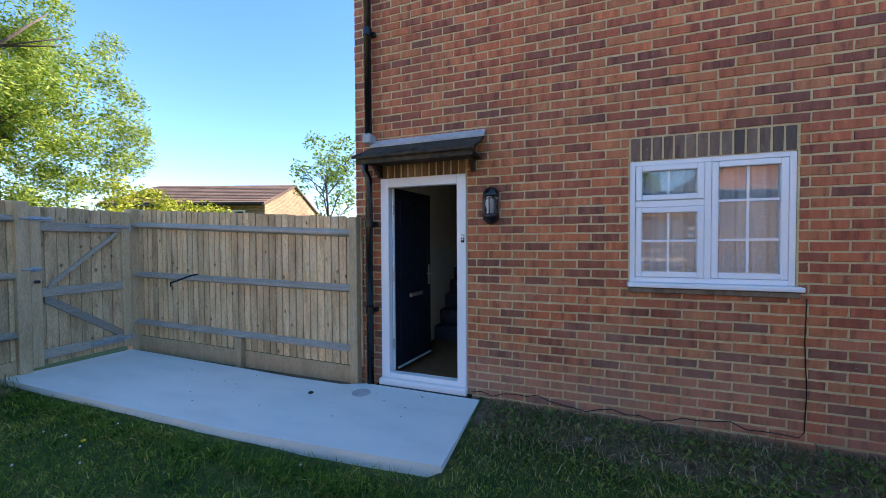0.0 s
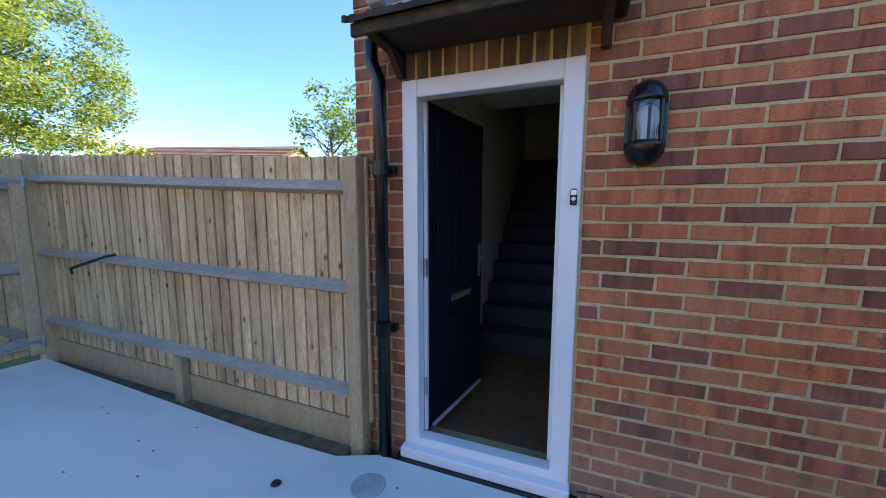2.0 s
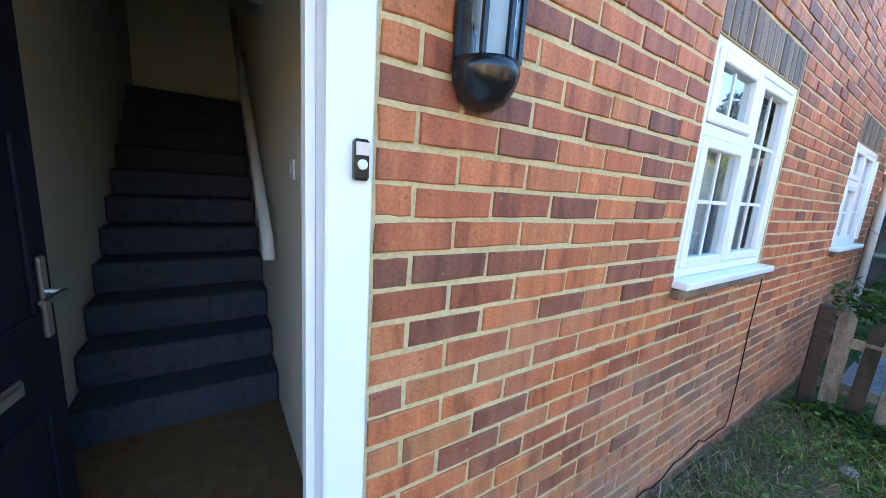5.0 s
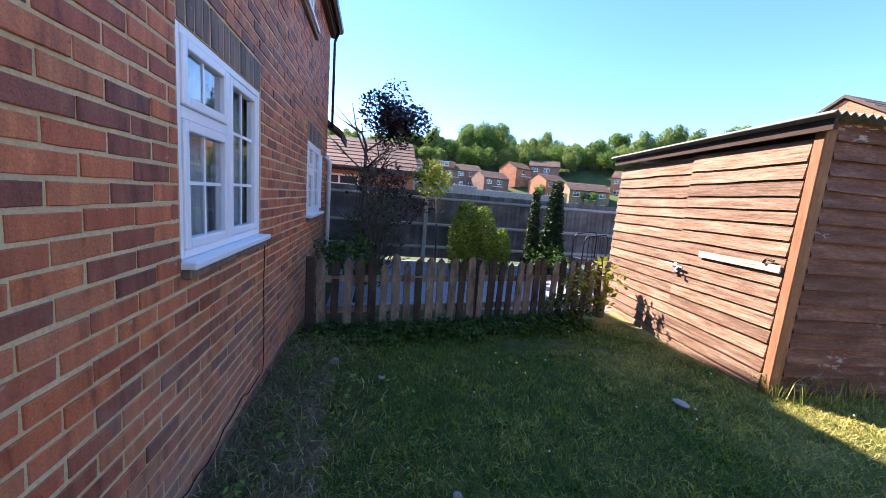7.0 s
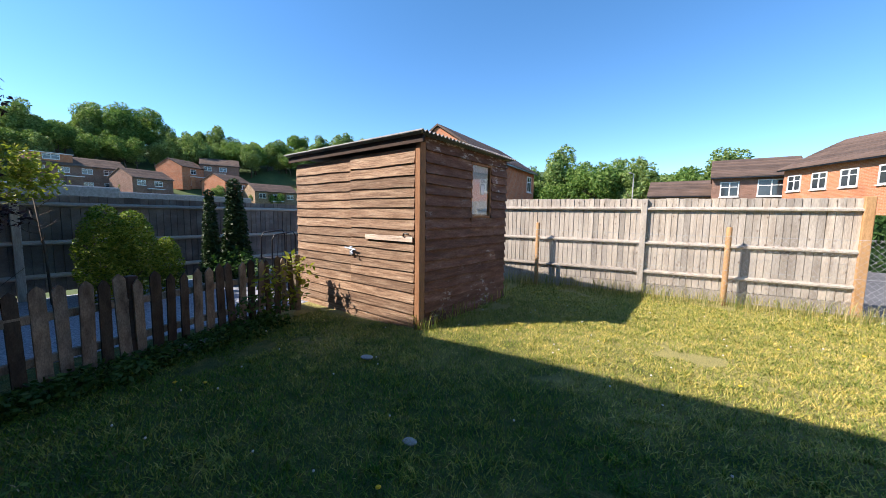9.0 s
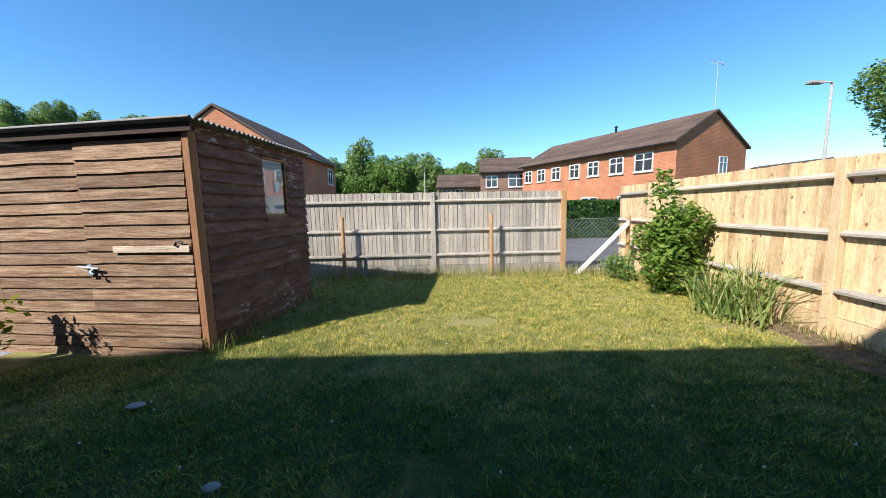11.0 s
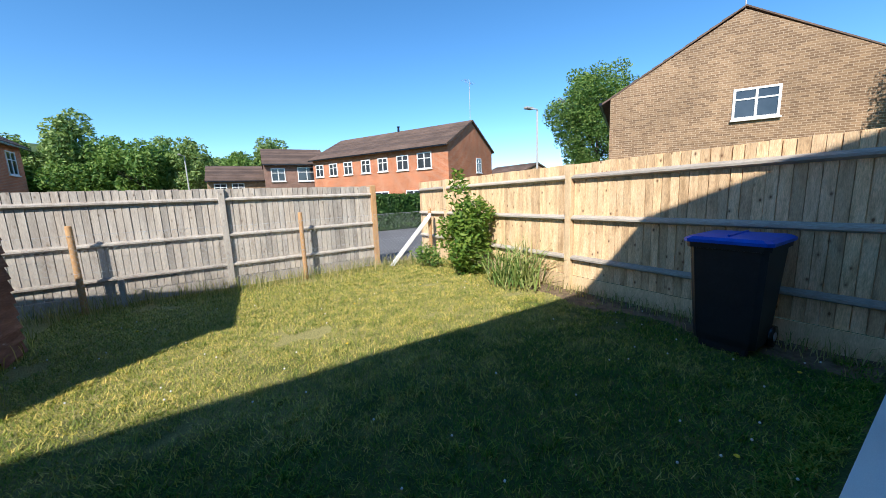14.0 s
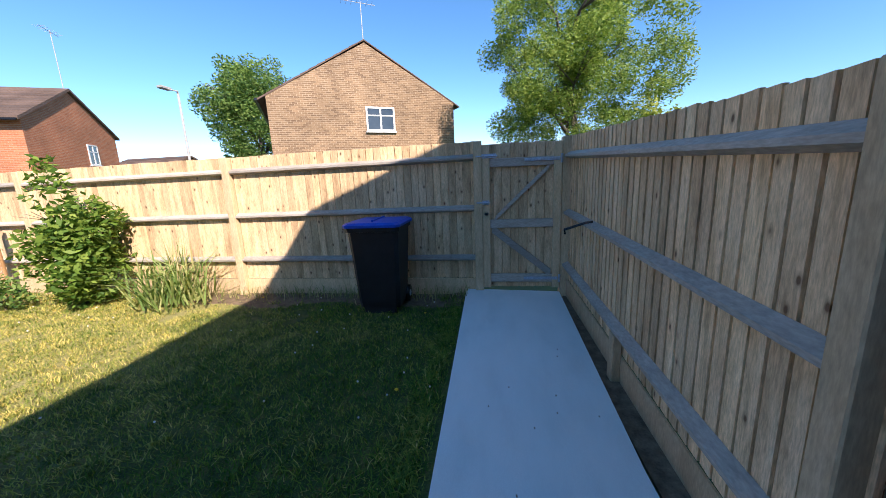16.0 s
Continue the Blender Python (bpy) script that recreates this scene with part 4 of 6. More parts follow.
# ---- gate ----
def build_gate():
    """Ledged and braced gate in the side boundary; local x runs along the fence towards the house, y into the garden side."""
    g = thing("garden_gate", (-3.68, -1.02, 0.1), "closeboard timber garden gate with Z bracing and zinc bolts", "gate", turn=90)
    W, H = 0.9, 1.76
    me = board_mesh(1.0, 0.1, M_FENCE)
    for i in range(9):
        ob = piece("board", me, g, (0.005 + i * W / 9, -0.01, 0.02))
        ob.scale = (W / 9 / 0.1, -1, H - 0.02 + random.uniform(-0.008, 0.004))
    for z in (0.14, 0.82, 1.54):
        part("ledge", box(B(), 0.07, W - 0.07, -0.065, -0.026, z - 0.05, z + 0.05, 0.005), M_RAIL, g)
    for x in (0.035, W - 0.04):
        part("stile", box(B(), x - 0.045, x + 0.045, -0.072, -0.026, 0.02, H - 0.01, 0.005), M_FENCEPOST, g)
    for z0, z1 in ((0.87, 1.49), (0.77, 0.19)):
        part("brace", prism(B(), [(0.1, z0 - 0.05), (0.16, z0 + 0.06 if z1 > z0 else z0 - 0.08), (W - 0.1, z1 + 0.05), (W - 0.16, z1 - 0.06 if z1 > z0 else z1 + 0.08)] if z1 > z0 else
                            [(0.1, z0 + 0.04), (0.1, z0 - 0.06), (W - 0.1, z1 - 0.04), (W - 0.1, z1 + 0.06)], "y", -0.06, -0.027), M_RAIL, g)
    for z in (0.14, 1.56):
        b = box(B(), W - 0.42, W - 0.02, -0.078, -0.066, z - 0.018, z + 0.018, 0.003)
        tube(b, [(W + 0.0, -0.075, z - 0.05), (W + 0.0, -0.075, z + 0.05)], 0.014, 8)
        part("strap_hinge", b, M_ZINC, g, "zinc plated strap hinge")
    for z, l in ((1.62, 0.22), (1.08, 0.13)):
        b = box(B(), -0.06, -0.06 + l, -0.08, -0.073, z - 0.025, z + 0.025, 0.003)
        tube(b, [(-0.08, -0.088, z), (-0.05 + l, -0.088, z)], 0.009, 8)
        tube(b, [(0.02, -0.09, z), (0.02, -0.125, z - 0.01)], 0.007, 8)
        part("bolt", b, M_ZINC, g, "zinc plated sliding bolt")
    part("knob", lathe(B(), [(0.02, 0.93), (0.026, 0.945), (0.02, 0.96)], 12, (0.035, -0.085)), M_BLACK, g, "round black latch knob")
    return g


build_gate()
for y, z in ((-0.06, 1.9),):
    solid("gate_post", box(B(), -3.74, -3.62, y - 0.05, y + 0.05, -0.2, z, 0.006), M_FENCEPOST, "square timber gate post at the fence corner", "post")
hook = B()
tube(hook, [(-2.44, -0.085, 1.075), (-2.50, -0.12, 1.06), (-2.60, -0.24, 1.0), (-2.63, -0.27, 0.985)], 0.011, 8)
tube(hook, [(-2.63, -0.27, 0.985), (-2.64, -0.26, 0.94)], 0.008, 6)
solid("gate_hook", hook, M_BLACK, "rusty dark gate hook hanging off the fence rail", "hook")


# ---- shed ----
def build_shed():
    X0, X1, Y0, Y1 = 2.88, 5.60, -4.31, -6.47
    sh = thing("garden_shed", (X0, Y0, 0.0), "brown waney-board timber shed with corrugated sheet roof and shut door", "shed", turn=-6)

    def roof_z(x, y):
        return 2.34 - 0.01 * (x - X0) + 0.012 * (y - Y0)

    def waney(l, h, lip=0.036):
        """Lapped board with a ragged lower edge."""
        n = max(5, int(l / 0.11))
        bm = B()
        rows = []
        ph = random.uniform(0, 90)
        for i in range(n + 1):
            x = l * i / n
            zb = 0.011 * noise.noise(Vector((x * 1.7 + ph, ph, 0))) + 0.005 * noise.noise(Vector((x * 9 + ph, 5, 0)))
            rows.append([bm.verts.new(c) for c in ((x, -lip, zb - 0.02), (x, -0.008, h), (x, 0.0, h), (x, -0.014, zb - 0.02))])
        for a, b in zip(rows, rows[1:]):
            for k in range(4):
                bm.faces.new((a[k], b[k], b[(k + 1) % 4], a[(k + 1) % 4]))
        bm.faces.new(rows[0])
        bm.faces.new(rows[-1][::-1])
        return bm

    core = B()
    wall_boxes(core, 0.0, X1 - X0, -0.05, 0.0, -0.12, 2.0, [])
    box(core, 0.05, 0.09, Y1 - Y0, -0.05, -0.12, 1.36)
    box(core, 0.05, 0.09, -1.08, -0.05, 1.36, 2.2)
    box(core, 0.05, 0.09, Y1 - Y0, -1.65, 1.36, 2.2)
    box(core, 0.0, X1 - X0, Y1 - Y0, Y1 - Y0 + 0.05, -0.12, 2.27)
    box(core, X1 - X0 - 0.05, X1 - X0, Y1 - Y0, 0, -0.12, 2.1)
    part("wall", core, M_DARKWOOD, sh)
    # front: fixed part and door
    z = -0.09
    while z < 2.12:
        h = random.uniform(0.122, 0.145)
        for x0, x1, dy in ((1.30, X1 - X0, 0.0), (0.07, 1.29, 0.022)):
            top = min(h + 0.03, 2.28 - z)
            if top < 0.05:
                continue
            bm = waney(x1 - x0, top)
            for v in bm.verts:
                v.co = Vector((x1 - v.co.x, -v.co.y + dy, v.co.z + z + (0.012 if dy else 0)))
            part("board", bm, M_SHED, sh)
        z += h
    # side facing the lawn
    z = -0.09
    L = Y0 - Y1
    while z < 2.28:
        h = random.uniform(0.122, 0.148)
        spans = [(0.05, L)]
        if z + h > 1.40 and z < 2.13:
            spans = [(0.05, 1.09), (1.64, L)]
        elif random.random() < 0.4:
            c = random.uniform(0.6, 1.9)
            spans = [(0.05, c), (c + 0.004, L)]
        for a, b in spans:
            bm = waney(b - a, h + 0.03, 0.056)
            for v in bm.verts:
                v.co = Vector((v.co.y + 0.015, -(a + v.co.x), v.co.z + z))
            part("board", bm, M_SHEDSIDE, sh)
        z += h
    part("corner_post", box(B(), -0.03, 0.055, -0.05, 0.055, -0.13, 2.27, 0.008), M_SHEDPOST, sh, "orange-brown corner post")
    wf = B()
    for a, b, c, e in ((-1.105, -1.075, 1.37, 2.17), (-1.655, -1.615, 1.37, 2.17), (-1.615, -1.105, 1.37, 1.40), (-1.615, -1.105, 2.14, 2.17)):
        box(wf, -0.02, 0.06, a, b, c, e, 0.004)
    for a, b in ((1.27, 1.368), (2.172, 2.26)):
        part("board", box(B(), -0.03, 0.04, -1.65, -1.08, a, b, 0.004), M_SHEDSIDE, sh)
    w = part("window", wf, M_SHEDPOST, sh, "small brown-framed shed window")
    pn = part("pane", box(B(), 0.0, 0.006, -1.615, -1.105, 1.40, 2.14), M_GLASS, w)
    pn.visible_shadow = False
    part("blind", box(B(), 0.012, 0.02, -1.575, -1.105, 1.40, 2.14), M_NET, w, "pale sheet behind the glass")
    part("sticker", box(B(), -0.004, -0.001, -1.47, -1.36, 1.72, 1.86), M_WHITEPAINT, w, "white paper sticker")
    # roof
    bm = B()
    ax0, ax1, ay0, ay1 = -0.14, X1 - X0 + 0.14, 0.16, Y1 - Y0 - 0.08
    tops = []
    ny = int((ay0 - ay1) / 0.019)
    for j in range(ny + 1):
        y = ay0 + (ay1 - ay0) * j / ny
        dz = 0.016 * math.sin(j * math.pi / 2)
        tops.append([bm.verts.new((x, y, roof_z(X0 + x, Y0 + y) + dz + t)) for x, t in ((ax0, 0.018), (ax1, 0.018), (ax1, 0.010), (ax0, 0.010))])
    for a, b in zip(tops, tops[1:]):
        for k in range(4):
            bm.faces.new((a[k], b[k], b[(k + 1) % 4], a[(k + 1) % 4]))
    bm.faces.new(tops[0])
    bm.faces.new(tops[-1][::-1])
    part("roof_sheet", bm, M_ROOFSHEET, sh, "weathered corrugated roofing sheet")
    ba = B()
    lo = [ba.verts.new((x, 0.10, roof_z(X0 + x, Y0 + 0.1) + t)) for x, t in ((ax0 + 0.04, -0.10), (ax1 - 0.04, -0.10), (ax1 - 0.04, -0.012), (ax0 + 0.04, -0.012))]
    hi = [ba.verts.new((v.co.x, 0.07, v.co.z)) for v in lo]
    ba.faces.new(lo)
    ba.faces.new(hi[::-1])
    for k in range(4):
        ba.faces.new((lo[k], hi[k], hi[(k + 1) % 4], lo[(k + 1) % 4]))
    part("eaves_board", ba, M_DARKWOOD, sh)
    lk = box(B(), 1.21, 1.27, 0.075, 0.088, 0.82, 0.94, 0.004)
    tube(lk, [(1.36, 0.095, 0.92), (1.12, 0.095, 0.90)], 0.012, 8)
    tube(lk, [(1.18, 0.095, 0.9), (1.18, 0.13, 0.86), (1.14, 0.13, 0.85)], 0.012, 8)
    part("hasp", lk, M_ZINC, sh, "rusty hasp with a padlock")
    part("bright_board", box(B(), 0.075, 0.95, 0.06, 0.074, 1.06, 1.13, 0.004), M_BAREBOARD, sh, "pale bare repair board")
    hb = tube(B(), [(0.14, 0.075, 1.16), (0.20, 0.085, 1.17), (0.22, 0.085, 1.13)], 0.012, 8)
    part("latch", hb, M_BLACK, sh, "small rusty latch")


build_shed()


# ---- picket fence ----
def build_pickets():
    p0, p1 = Vector((4.40, -0.12, 0)), Vector((5.02, -4.15, 0))
    L = (p1 - p0).length
    f = thing("picket_fence", p0 + Vector((0, 0, -0.06)), "weathered pointed picket fence, some pales dark and rotten", "fence", turn=math.degrees(math.atan2(p1.y - p0.y, p1.x - p0.x)))
    metas = []
    for k in range(4):
        bm = B()
        w, h = 0.078 + 0.006 * k, 0.76 + 0.02 * k
        if k % 2:
            pts = [(0, 0), (w, 0), (w, h - 0.04), (w * 0.82, h - 0.012), (w * 0.5, h + 0.014), (w * 0.18, h - 0.012), (0, h - 0.04)]
        else:
            pts = [(0, 0), (w, 0), (w, h - 0.05), (w * 0.5, h + 0.012), (0, h - 0.05)]
        prism(bm, pts, "y", -0.02, 0.0)
        metas.append(mesh_of("pale", bm, M_PICKET))
    n = 29
    for i in range(n):
        u = 0.1 + (L - 0.15) * i / n
        ob = piece("pale", metas[random.randrange(4)], f, (u, 0.0, 0.03 + random.uniform(-0.02, 0.02)), (random.uniform(-0.05, 0.05), random.uniform(-0.03, 0.03), 0))
    for z in (0.2, 0.55):
        part("rail", box(B(), 0.0, L, 0.004, 0.05, z, z + 0.07, 0.005), M_PICKET, f)
    for u in (0.03, 2.0, L):
        part("post", box(B(), u - 0.045, u + 0.045, 0.0 if u > 0.1 else -0.05, 0.09 if u > 0.1 else 0.04, -0.2, 0.83, 0.008), M_DARKWOOD if u < 3 else M_PICKET, f)


build_pickets()


# ---- wire fence before the back fence ----
def build_wire():
    y = -8.05
    f = thing("wire_fence", (2.4, y, 0.0), "sagging chain-link wire fence on round timber posts", "fence")
    for x, top in ((2.53, 1.28), (-0.58, 1.28), (-3.42, 1.2)):
        part("post", lathe(B(), [(0.04, -0.3), (0.042, 0.3), (0.04, top - 0.02), (0.034, top)], 12, (x - 2.4, 0)), M_ORANGEPOST, f, "round orange-brown timber post", True)
    bm = B()
    x0, x1, z0, z1, s = 3.8 - 2.4, -3.4 - 2.4, 0.1, 1.15, 0.085
    H = z1 - z0
    u = x1 - H
    while u < x0:
        for sgn in (1, -1):
            a, b = (u, u + H) if sgn > 0 else (u + H, u)
            pa, pb = Vector((a, 0.045, z0)), Vector((b, 0.045, z1))
            ta = max(0.0, min(1.0, (x1 - a) / (b - a))) if sgn > 0 else max(0.0, min(1.0, (x0 - a) / (b - a)))
            tb = max(0.0, min(1.0, (x0 - a) / (b - a))) if sgn > 0 else max(0.0, min(1.0, (x1 - a) / (b - a)))
            if tb - ta > 0.03:
                tube(bm, [pa.lerp(pb, ta), pa.lerp(pb, tb)], 0.0013, 3)
        u += s
    for z in (z0, 0.6, z1):
        tube(bm, [(x0, 0.05, z), ((x0 + x1) / 2, 0.05, z - 0.03), (x1, 0.05, z)], 0.002, 4)
    tagged(part("wire_mesh", bm, M_LEAD, f, "rusty chain-link mesh"), kind="stuff")
    part("brace", prism(B(), [(-3.38 - 2.4, 1.0), (-3.38 - 2.4, 1.09), (-2.3 - 2.4, 0.0), (-2.39 - 2.4, 0.0)], "y", 0.05, 0.12), M_WHITEPAINT, f, "pale timber brace leaning on the end post")
    part("short_post", box(B(), 2.05 - 2.4, 2.12 - 2.4, -0.05, 0.02, -0.2, 0.42, 0.005), M_FENCEGREY, f)


build_wire()


# ---- wheeled bin ----
def build_bin():
    b = thing("wheeled_bin", (-3.2, -2.2, 0.02), "black wheeled refuse bin with a bright blue lid", "bin")
    bm = B()

    def ring(z, hx, hy, r=0.04):
        pts = [(hx - r, -hy), (hx, -hy + r), (hx, hy - r), (hx - r, hy), (-hx + r, hy), (-hx, hy - r), (-hx, -hy + r), (-hx + r, -hy)]
        return [bm.verts.new((x, y, z)) for x, y in pts]
    rs = [ring(z, hx, hy) for z, hx, hy in ((0.05, 0.20, 0.23), (0.12, 0.215, 0.24), (0.93, 0.285, 0.28), (0.935, 0.31, 0.30), (0.99, 0.315, 0.305))]
    for a, c in zip(rs, rs[1:]):
        for k in range(8):
            bm.faces.new((a[k], a[(k + 1) % 8], c[(k + 1) % 8], c[k]))
    bm.faces.new(rs[0][::-1])
    bm.faces.new(rs[-1])
    part("body", bm, M_BIN, b)
    bm = B()
    rs = [ring(z, hx, hy) for z, hx, hy in ((0.985, 0.335, 0.32), (1.012, 0.335, 0.32), (1.035, 0.30, 0.285), (1.046, 0.16, 0.18))]
    for a, c in zip(rs, rs[1:]):
        for k in range(8):
            bm.faces.new((a[k], a[(k + 1) % 8], c[(k + 1) % 8], c[k]))
    bm.faces.new(rs[0][::-1])
    bm.faces.new(rs[-1])
    lid = part("lid", bm, M_BLUE, b, "scuffed bright blue lid")
    part("lid_rib", box(B(), -0.2, 0.24, -0.012, 0.012, 1.04, 1.058, 0.006), M_BLUE, lid)
    part("handle", tube(B(), [(-0.34, -0.26, 0.99), (-0.40, -0.24, 1.0), (-0.40, 0.24, 1.0), (-0.34, 0.26, 0.99)], 0.016, 8), M_BIN, b)
    for y in (-0.24, 0.24):
        w = B()
        lathe(w, [(0.1, -0.025), (0.1, 0.025)], 20)
        for v in w.verts:
            v.co = Vector((v.co.x - 0.2, v.co.z + y, v.co.y + 0.1))
        wheel = part("wheel", w, M_BLACK, b, "", True)
        h = B()
        lathe(h, [(0.04, -0.03), (0.04, 0.03)], 14)
        for v in h.verts:
            v.co = Vector((v.co.x - 0.2, v.co.z + y, v.co.y + 0.1))
        part("hub", h, M_LEAD, wheel)
    part("foot", box(B(), 0.12, 0.2, -0.18, 0.18, -0.02, 0.06, 0.006), M_BIN, b)


build_bin()


# ---- planting ----
def leaf_cloud(rng, centres, per, size, flat=0.6, long=1.0, shell=0.55):
    """Leaves as folded four-point blades scattered through round lobes (x, y, z, radius), thicker near the skin."""
    vs, fs = [], []
    for cx, cy, cz, r in centres:
        n = int(per * r * r)
        d = rng.normal(size=(n, 3))
        d /= np.linalg.norm(d, axis=1)[:, None]
        rad = r * (shell + (1.12 - shell) * rng.random(n) ** 0.6)
        p = d * rad[:, None] + (cx, cy, cz)
        a = rng.normal(size=(n, 3)) * (1, 1, flat)
        a /= np.linalg.norm(a, axis=1)[:, None]
        b = np.cross(a, d + 0.6 * rng.normal(size=(n, 3)))
        b /= np.linalg.norm(b, axis=1)[:, None] + 1e-9
        s = size * (0.6 + 0.8 * rng.random(n))[:, None]
        base = len(vs)
        quad = np.stack([p - a * s * long, p + b * s * 0.45, p + a * s * long, p - b * s * 0.45], 1).reshape(-1, 3)
        vs.extend(quad.tolist())
        fs.extend((base + 4 * i, base + 4 * i + 1, base + 4 * i + 2, base + 4 * i + 3) for i in range(n))
    return vs, fs


def lobes(rng, n, cx, cy, cz, rx, rz, r0, r1):
    out = []
    for _ in range(n):
        d = rng.normal(size=3)
        d /= np.linalg.norm(d)
        k = rng.random() ** 0.45
        out.append((cx + d[0] * rx * k, cy + d[1] * rx * k, cz + d[2] * rz * k, r0 + (r1 - r0) * rng.random()))
    return out


def limbs(bm, rng, base, height, spread, r, n, up=0.5):
    """Tapered trunk with limbs that fork outwards."""
    top = Vector(base) + Vector((rng.normal() * 0.1, rng.normal() * 0.1, 1)) * height
    mid = Vector(base).lerp(top, 0.5) + Vector((rng.normal(), rng.normal(), 0)) * height * 0.04
    tube(bm, [base, mid, top], r, 9, r * 0.45)
    for k in range(n):
        a = 2 * math.pi * (k + rng.random() * 0.6) / n
        s = Vector(base).lerp(top, 0.45 + 0.55 * rng.random())
        e = s + Vector((math.cos(a), math.sin(a), up + 0.5 * rng.random())) * spread * (0.6 + 0.5 * rng.random())
        m = s.lerp(e, 0.5) + Vector((rng.normal(), rng.normal(), rng.normal())) * spread * 0.08
        tube(bm, [s, m, e], r * 0.4, 6, r * 0.1)
        for _ in range(2):
            e2 = m + Vector((math.cos(a + rng.normal() * 0.7), math.sin(a + rng.normal() * 0.7), 0.3 + 0.5 * rng.random())) * spread * 0.5
            tube(bm, [m, e2], r * 0.2, 5, r * 0.06)


def plant(name, base, label, category, seed, centres, leaf, per, size, trunk, spread, r, n, group="", long=1.0, up=0.5, shell=0.55, bark=M_BARK):
    rng = np.random.default_rng(seed)
    t = thing(name, base, label, category, group)
    bm = B()
    limbs(bm, rng, (0, 0, -0.1), trunk, spread, r, n, up)
    part("trunk", bm, bark, t, "", True)
    cl = centres(rng)
    vs, fs = leaf_cloud(rng, cl, per, size, long=long, shell=shell)
    ob = new("crown", raw_mesh("crown", vs, fs, leaf))
    ob.parent = t
    tagged(ob, "", kind="stuff")
    return t


M_LEAF_LAUREL = leaf_mat("laurel_leaves", [(0.0, (0.055, 0.12, 0.015)), (0.5, (0.14, 0.23, 0.03)), (1.0, (0.28, 0.36, 0.06))])
plant("laurel_bush", (-3.15, -6.35, 0.0), "upright glossy evergreen bush by the side fence", "bush", 5,
      lambda g: [(0, -0.12, 1.88, 0.12), (0, -0.12, 1.72, 0.18), (0.02, -0.1, 1.5, 0.25), (0, 0.3, 1.3, 0.22), (0, 0.42, 1.1, 0.22)] + lobes(g, 58, 0, 0.08, 0.75, 0.42, 0.62, 0.14, 0.25), M_LEAF_LAUREL, 2300, 0.046, 1.3, 0.45, 0.03, 9, long=1.1)
plant("low_shrub", (-2.9, -7.3, 0.0), "small low green shrub in front of the fence", "shrub", 6,
      lambda g: lobes(g, 14, 0, 0, 0.26, 0.28, 0.14, 0.12, 0.22), M_LEAF_FAR, 1800, 0.035, 0.25, 0.25, 0.012, 6)


def blades(rng, n, place, h0, h1, width, lean, material, name, parent=None, bend=True):
    """Grass-like leaves, each a bent strip that tapers to a point."""
    vs, fs = [], []
    for i in range(n):
        x, y, z = place(rng)
        h = h0 + (h1 - h0) * rng.random()
        a = rng.random() * 2 * math.pi
        l = lean * (0.4 + rng.random())
        dx, dy = math.cos(a), math.sin(a)
        wx, wy = -dy * width, dx * width
        k = len(vs)
        m, e = (x + dx * l * h * 0.35, y + dy * l * h * 0.35, z + h * 0.6), (x + dx * l * h, y + dy * l * h, z + h * (1 - 0.35 * min(1, l)))
        vs += [(x - wx, y - wy, z), (x + wx, y + wy, z), (m[0] + wx * 0.8, m[1] + wy * 0.8, m[2]), (m[0] - wx * 0.8, m[1] - wy * 0.8, m[2]), e]
        fs += [(k, k + 1, k + 2, k + 3), (k + 3, k + 2, k + 4)]
    ob = new(name, raw_mesh(name, vs, fs, material))
    ob.parent = parent
    return ob


M_IRIS = leaf_mat("grey_green_blades", [(0.0, (0.11, 0.19, 0.04)), (0.5, (0.25, 0.34, 0.09)), (1.0, (0.50, 0.50, 0.20))])
iris = thing("iris_clump", (-3.2, -5.0, 0.06), "clump of sword-leaved irises with pale seed stalks", "plant")
rng = np.random.default_rng(8)
tagged(blades(rng, 190, lambda g: (g.normal() * 0.15, g.normal() * 0.22, 0.0), 0.35, 0.85, 0.012, 0.95, M_IRIS, "leaves", iris), kind="stuff")
tagged(blades(rng, 26, lambda g: (g.normal() * 0.12 - 0.1, g.normal() * 0.2 - 0.1, 0.0), 0.7, 0.95, 0.010, 0.15, M_STRAW, "seed_stalks", iris), kind="stuff")
rng = np.random.default_rng(9)
ob = blades(rng, 1900, lambda g: (3.2 - 6.2 * g.random(), -8.1 + 0.28 * abs(g.normal()) * (1 if g.random() < 0.7 else -0.6), 0.0), 0.08, 0.34, 0.004, 0.5, M_STRAW, "tall_grass")
tagged(ob, "tall seeding grass along the foot of the back fence", "grass", kind="stuff")
ob = blades(rng, 700, lambda g: (3.0 - 0.18 * abs(g.normal()), -4.2 - 2.9 * g.random(), 0.0), 0.06, 0.28, 0.004, 0.5, M_GRASS, "shed_grass")
tagged(ob, "longer grass growing against the shed", "grass", kind="stuff")
ob = blades(rng, 900, lambda g: (-3.6 + 0.14 * abs(g.normal()), -1.2 - 6.3 * g.random(), 0.03), 0.05, 0.2, 0.004, 0.6, M_STRAW, "fence_grass")
tagged(ob, "dry grass at the foot of the side fence", "grass", kind="stuff")


def in_lawn(x, y):
    return not (x > 2.8 and y < -4.3) and not (y > -1.265 + 0.05 * max(0.0, x + 0.6) and x < 1.06) and x < 4.4 - 0.15 * y - 0.25


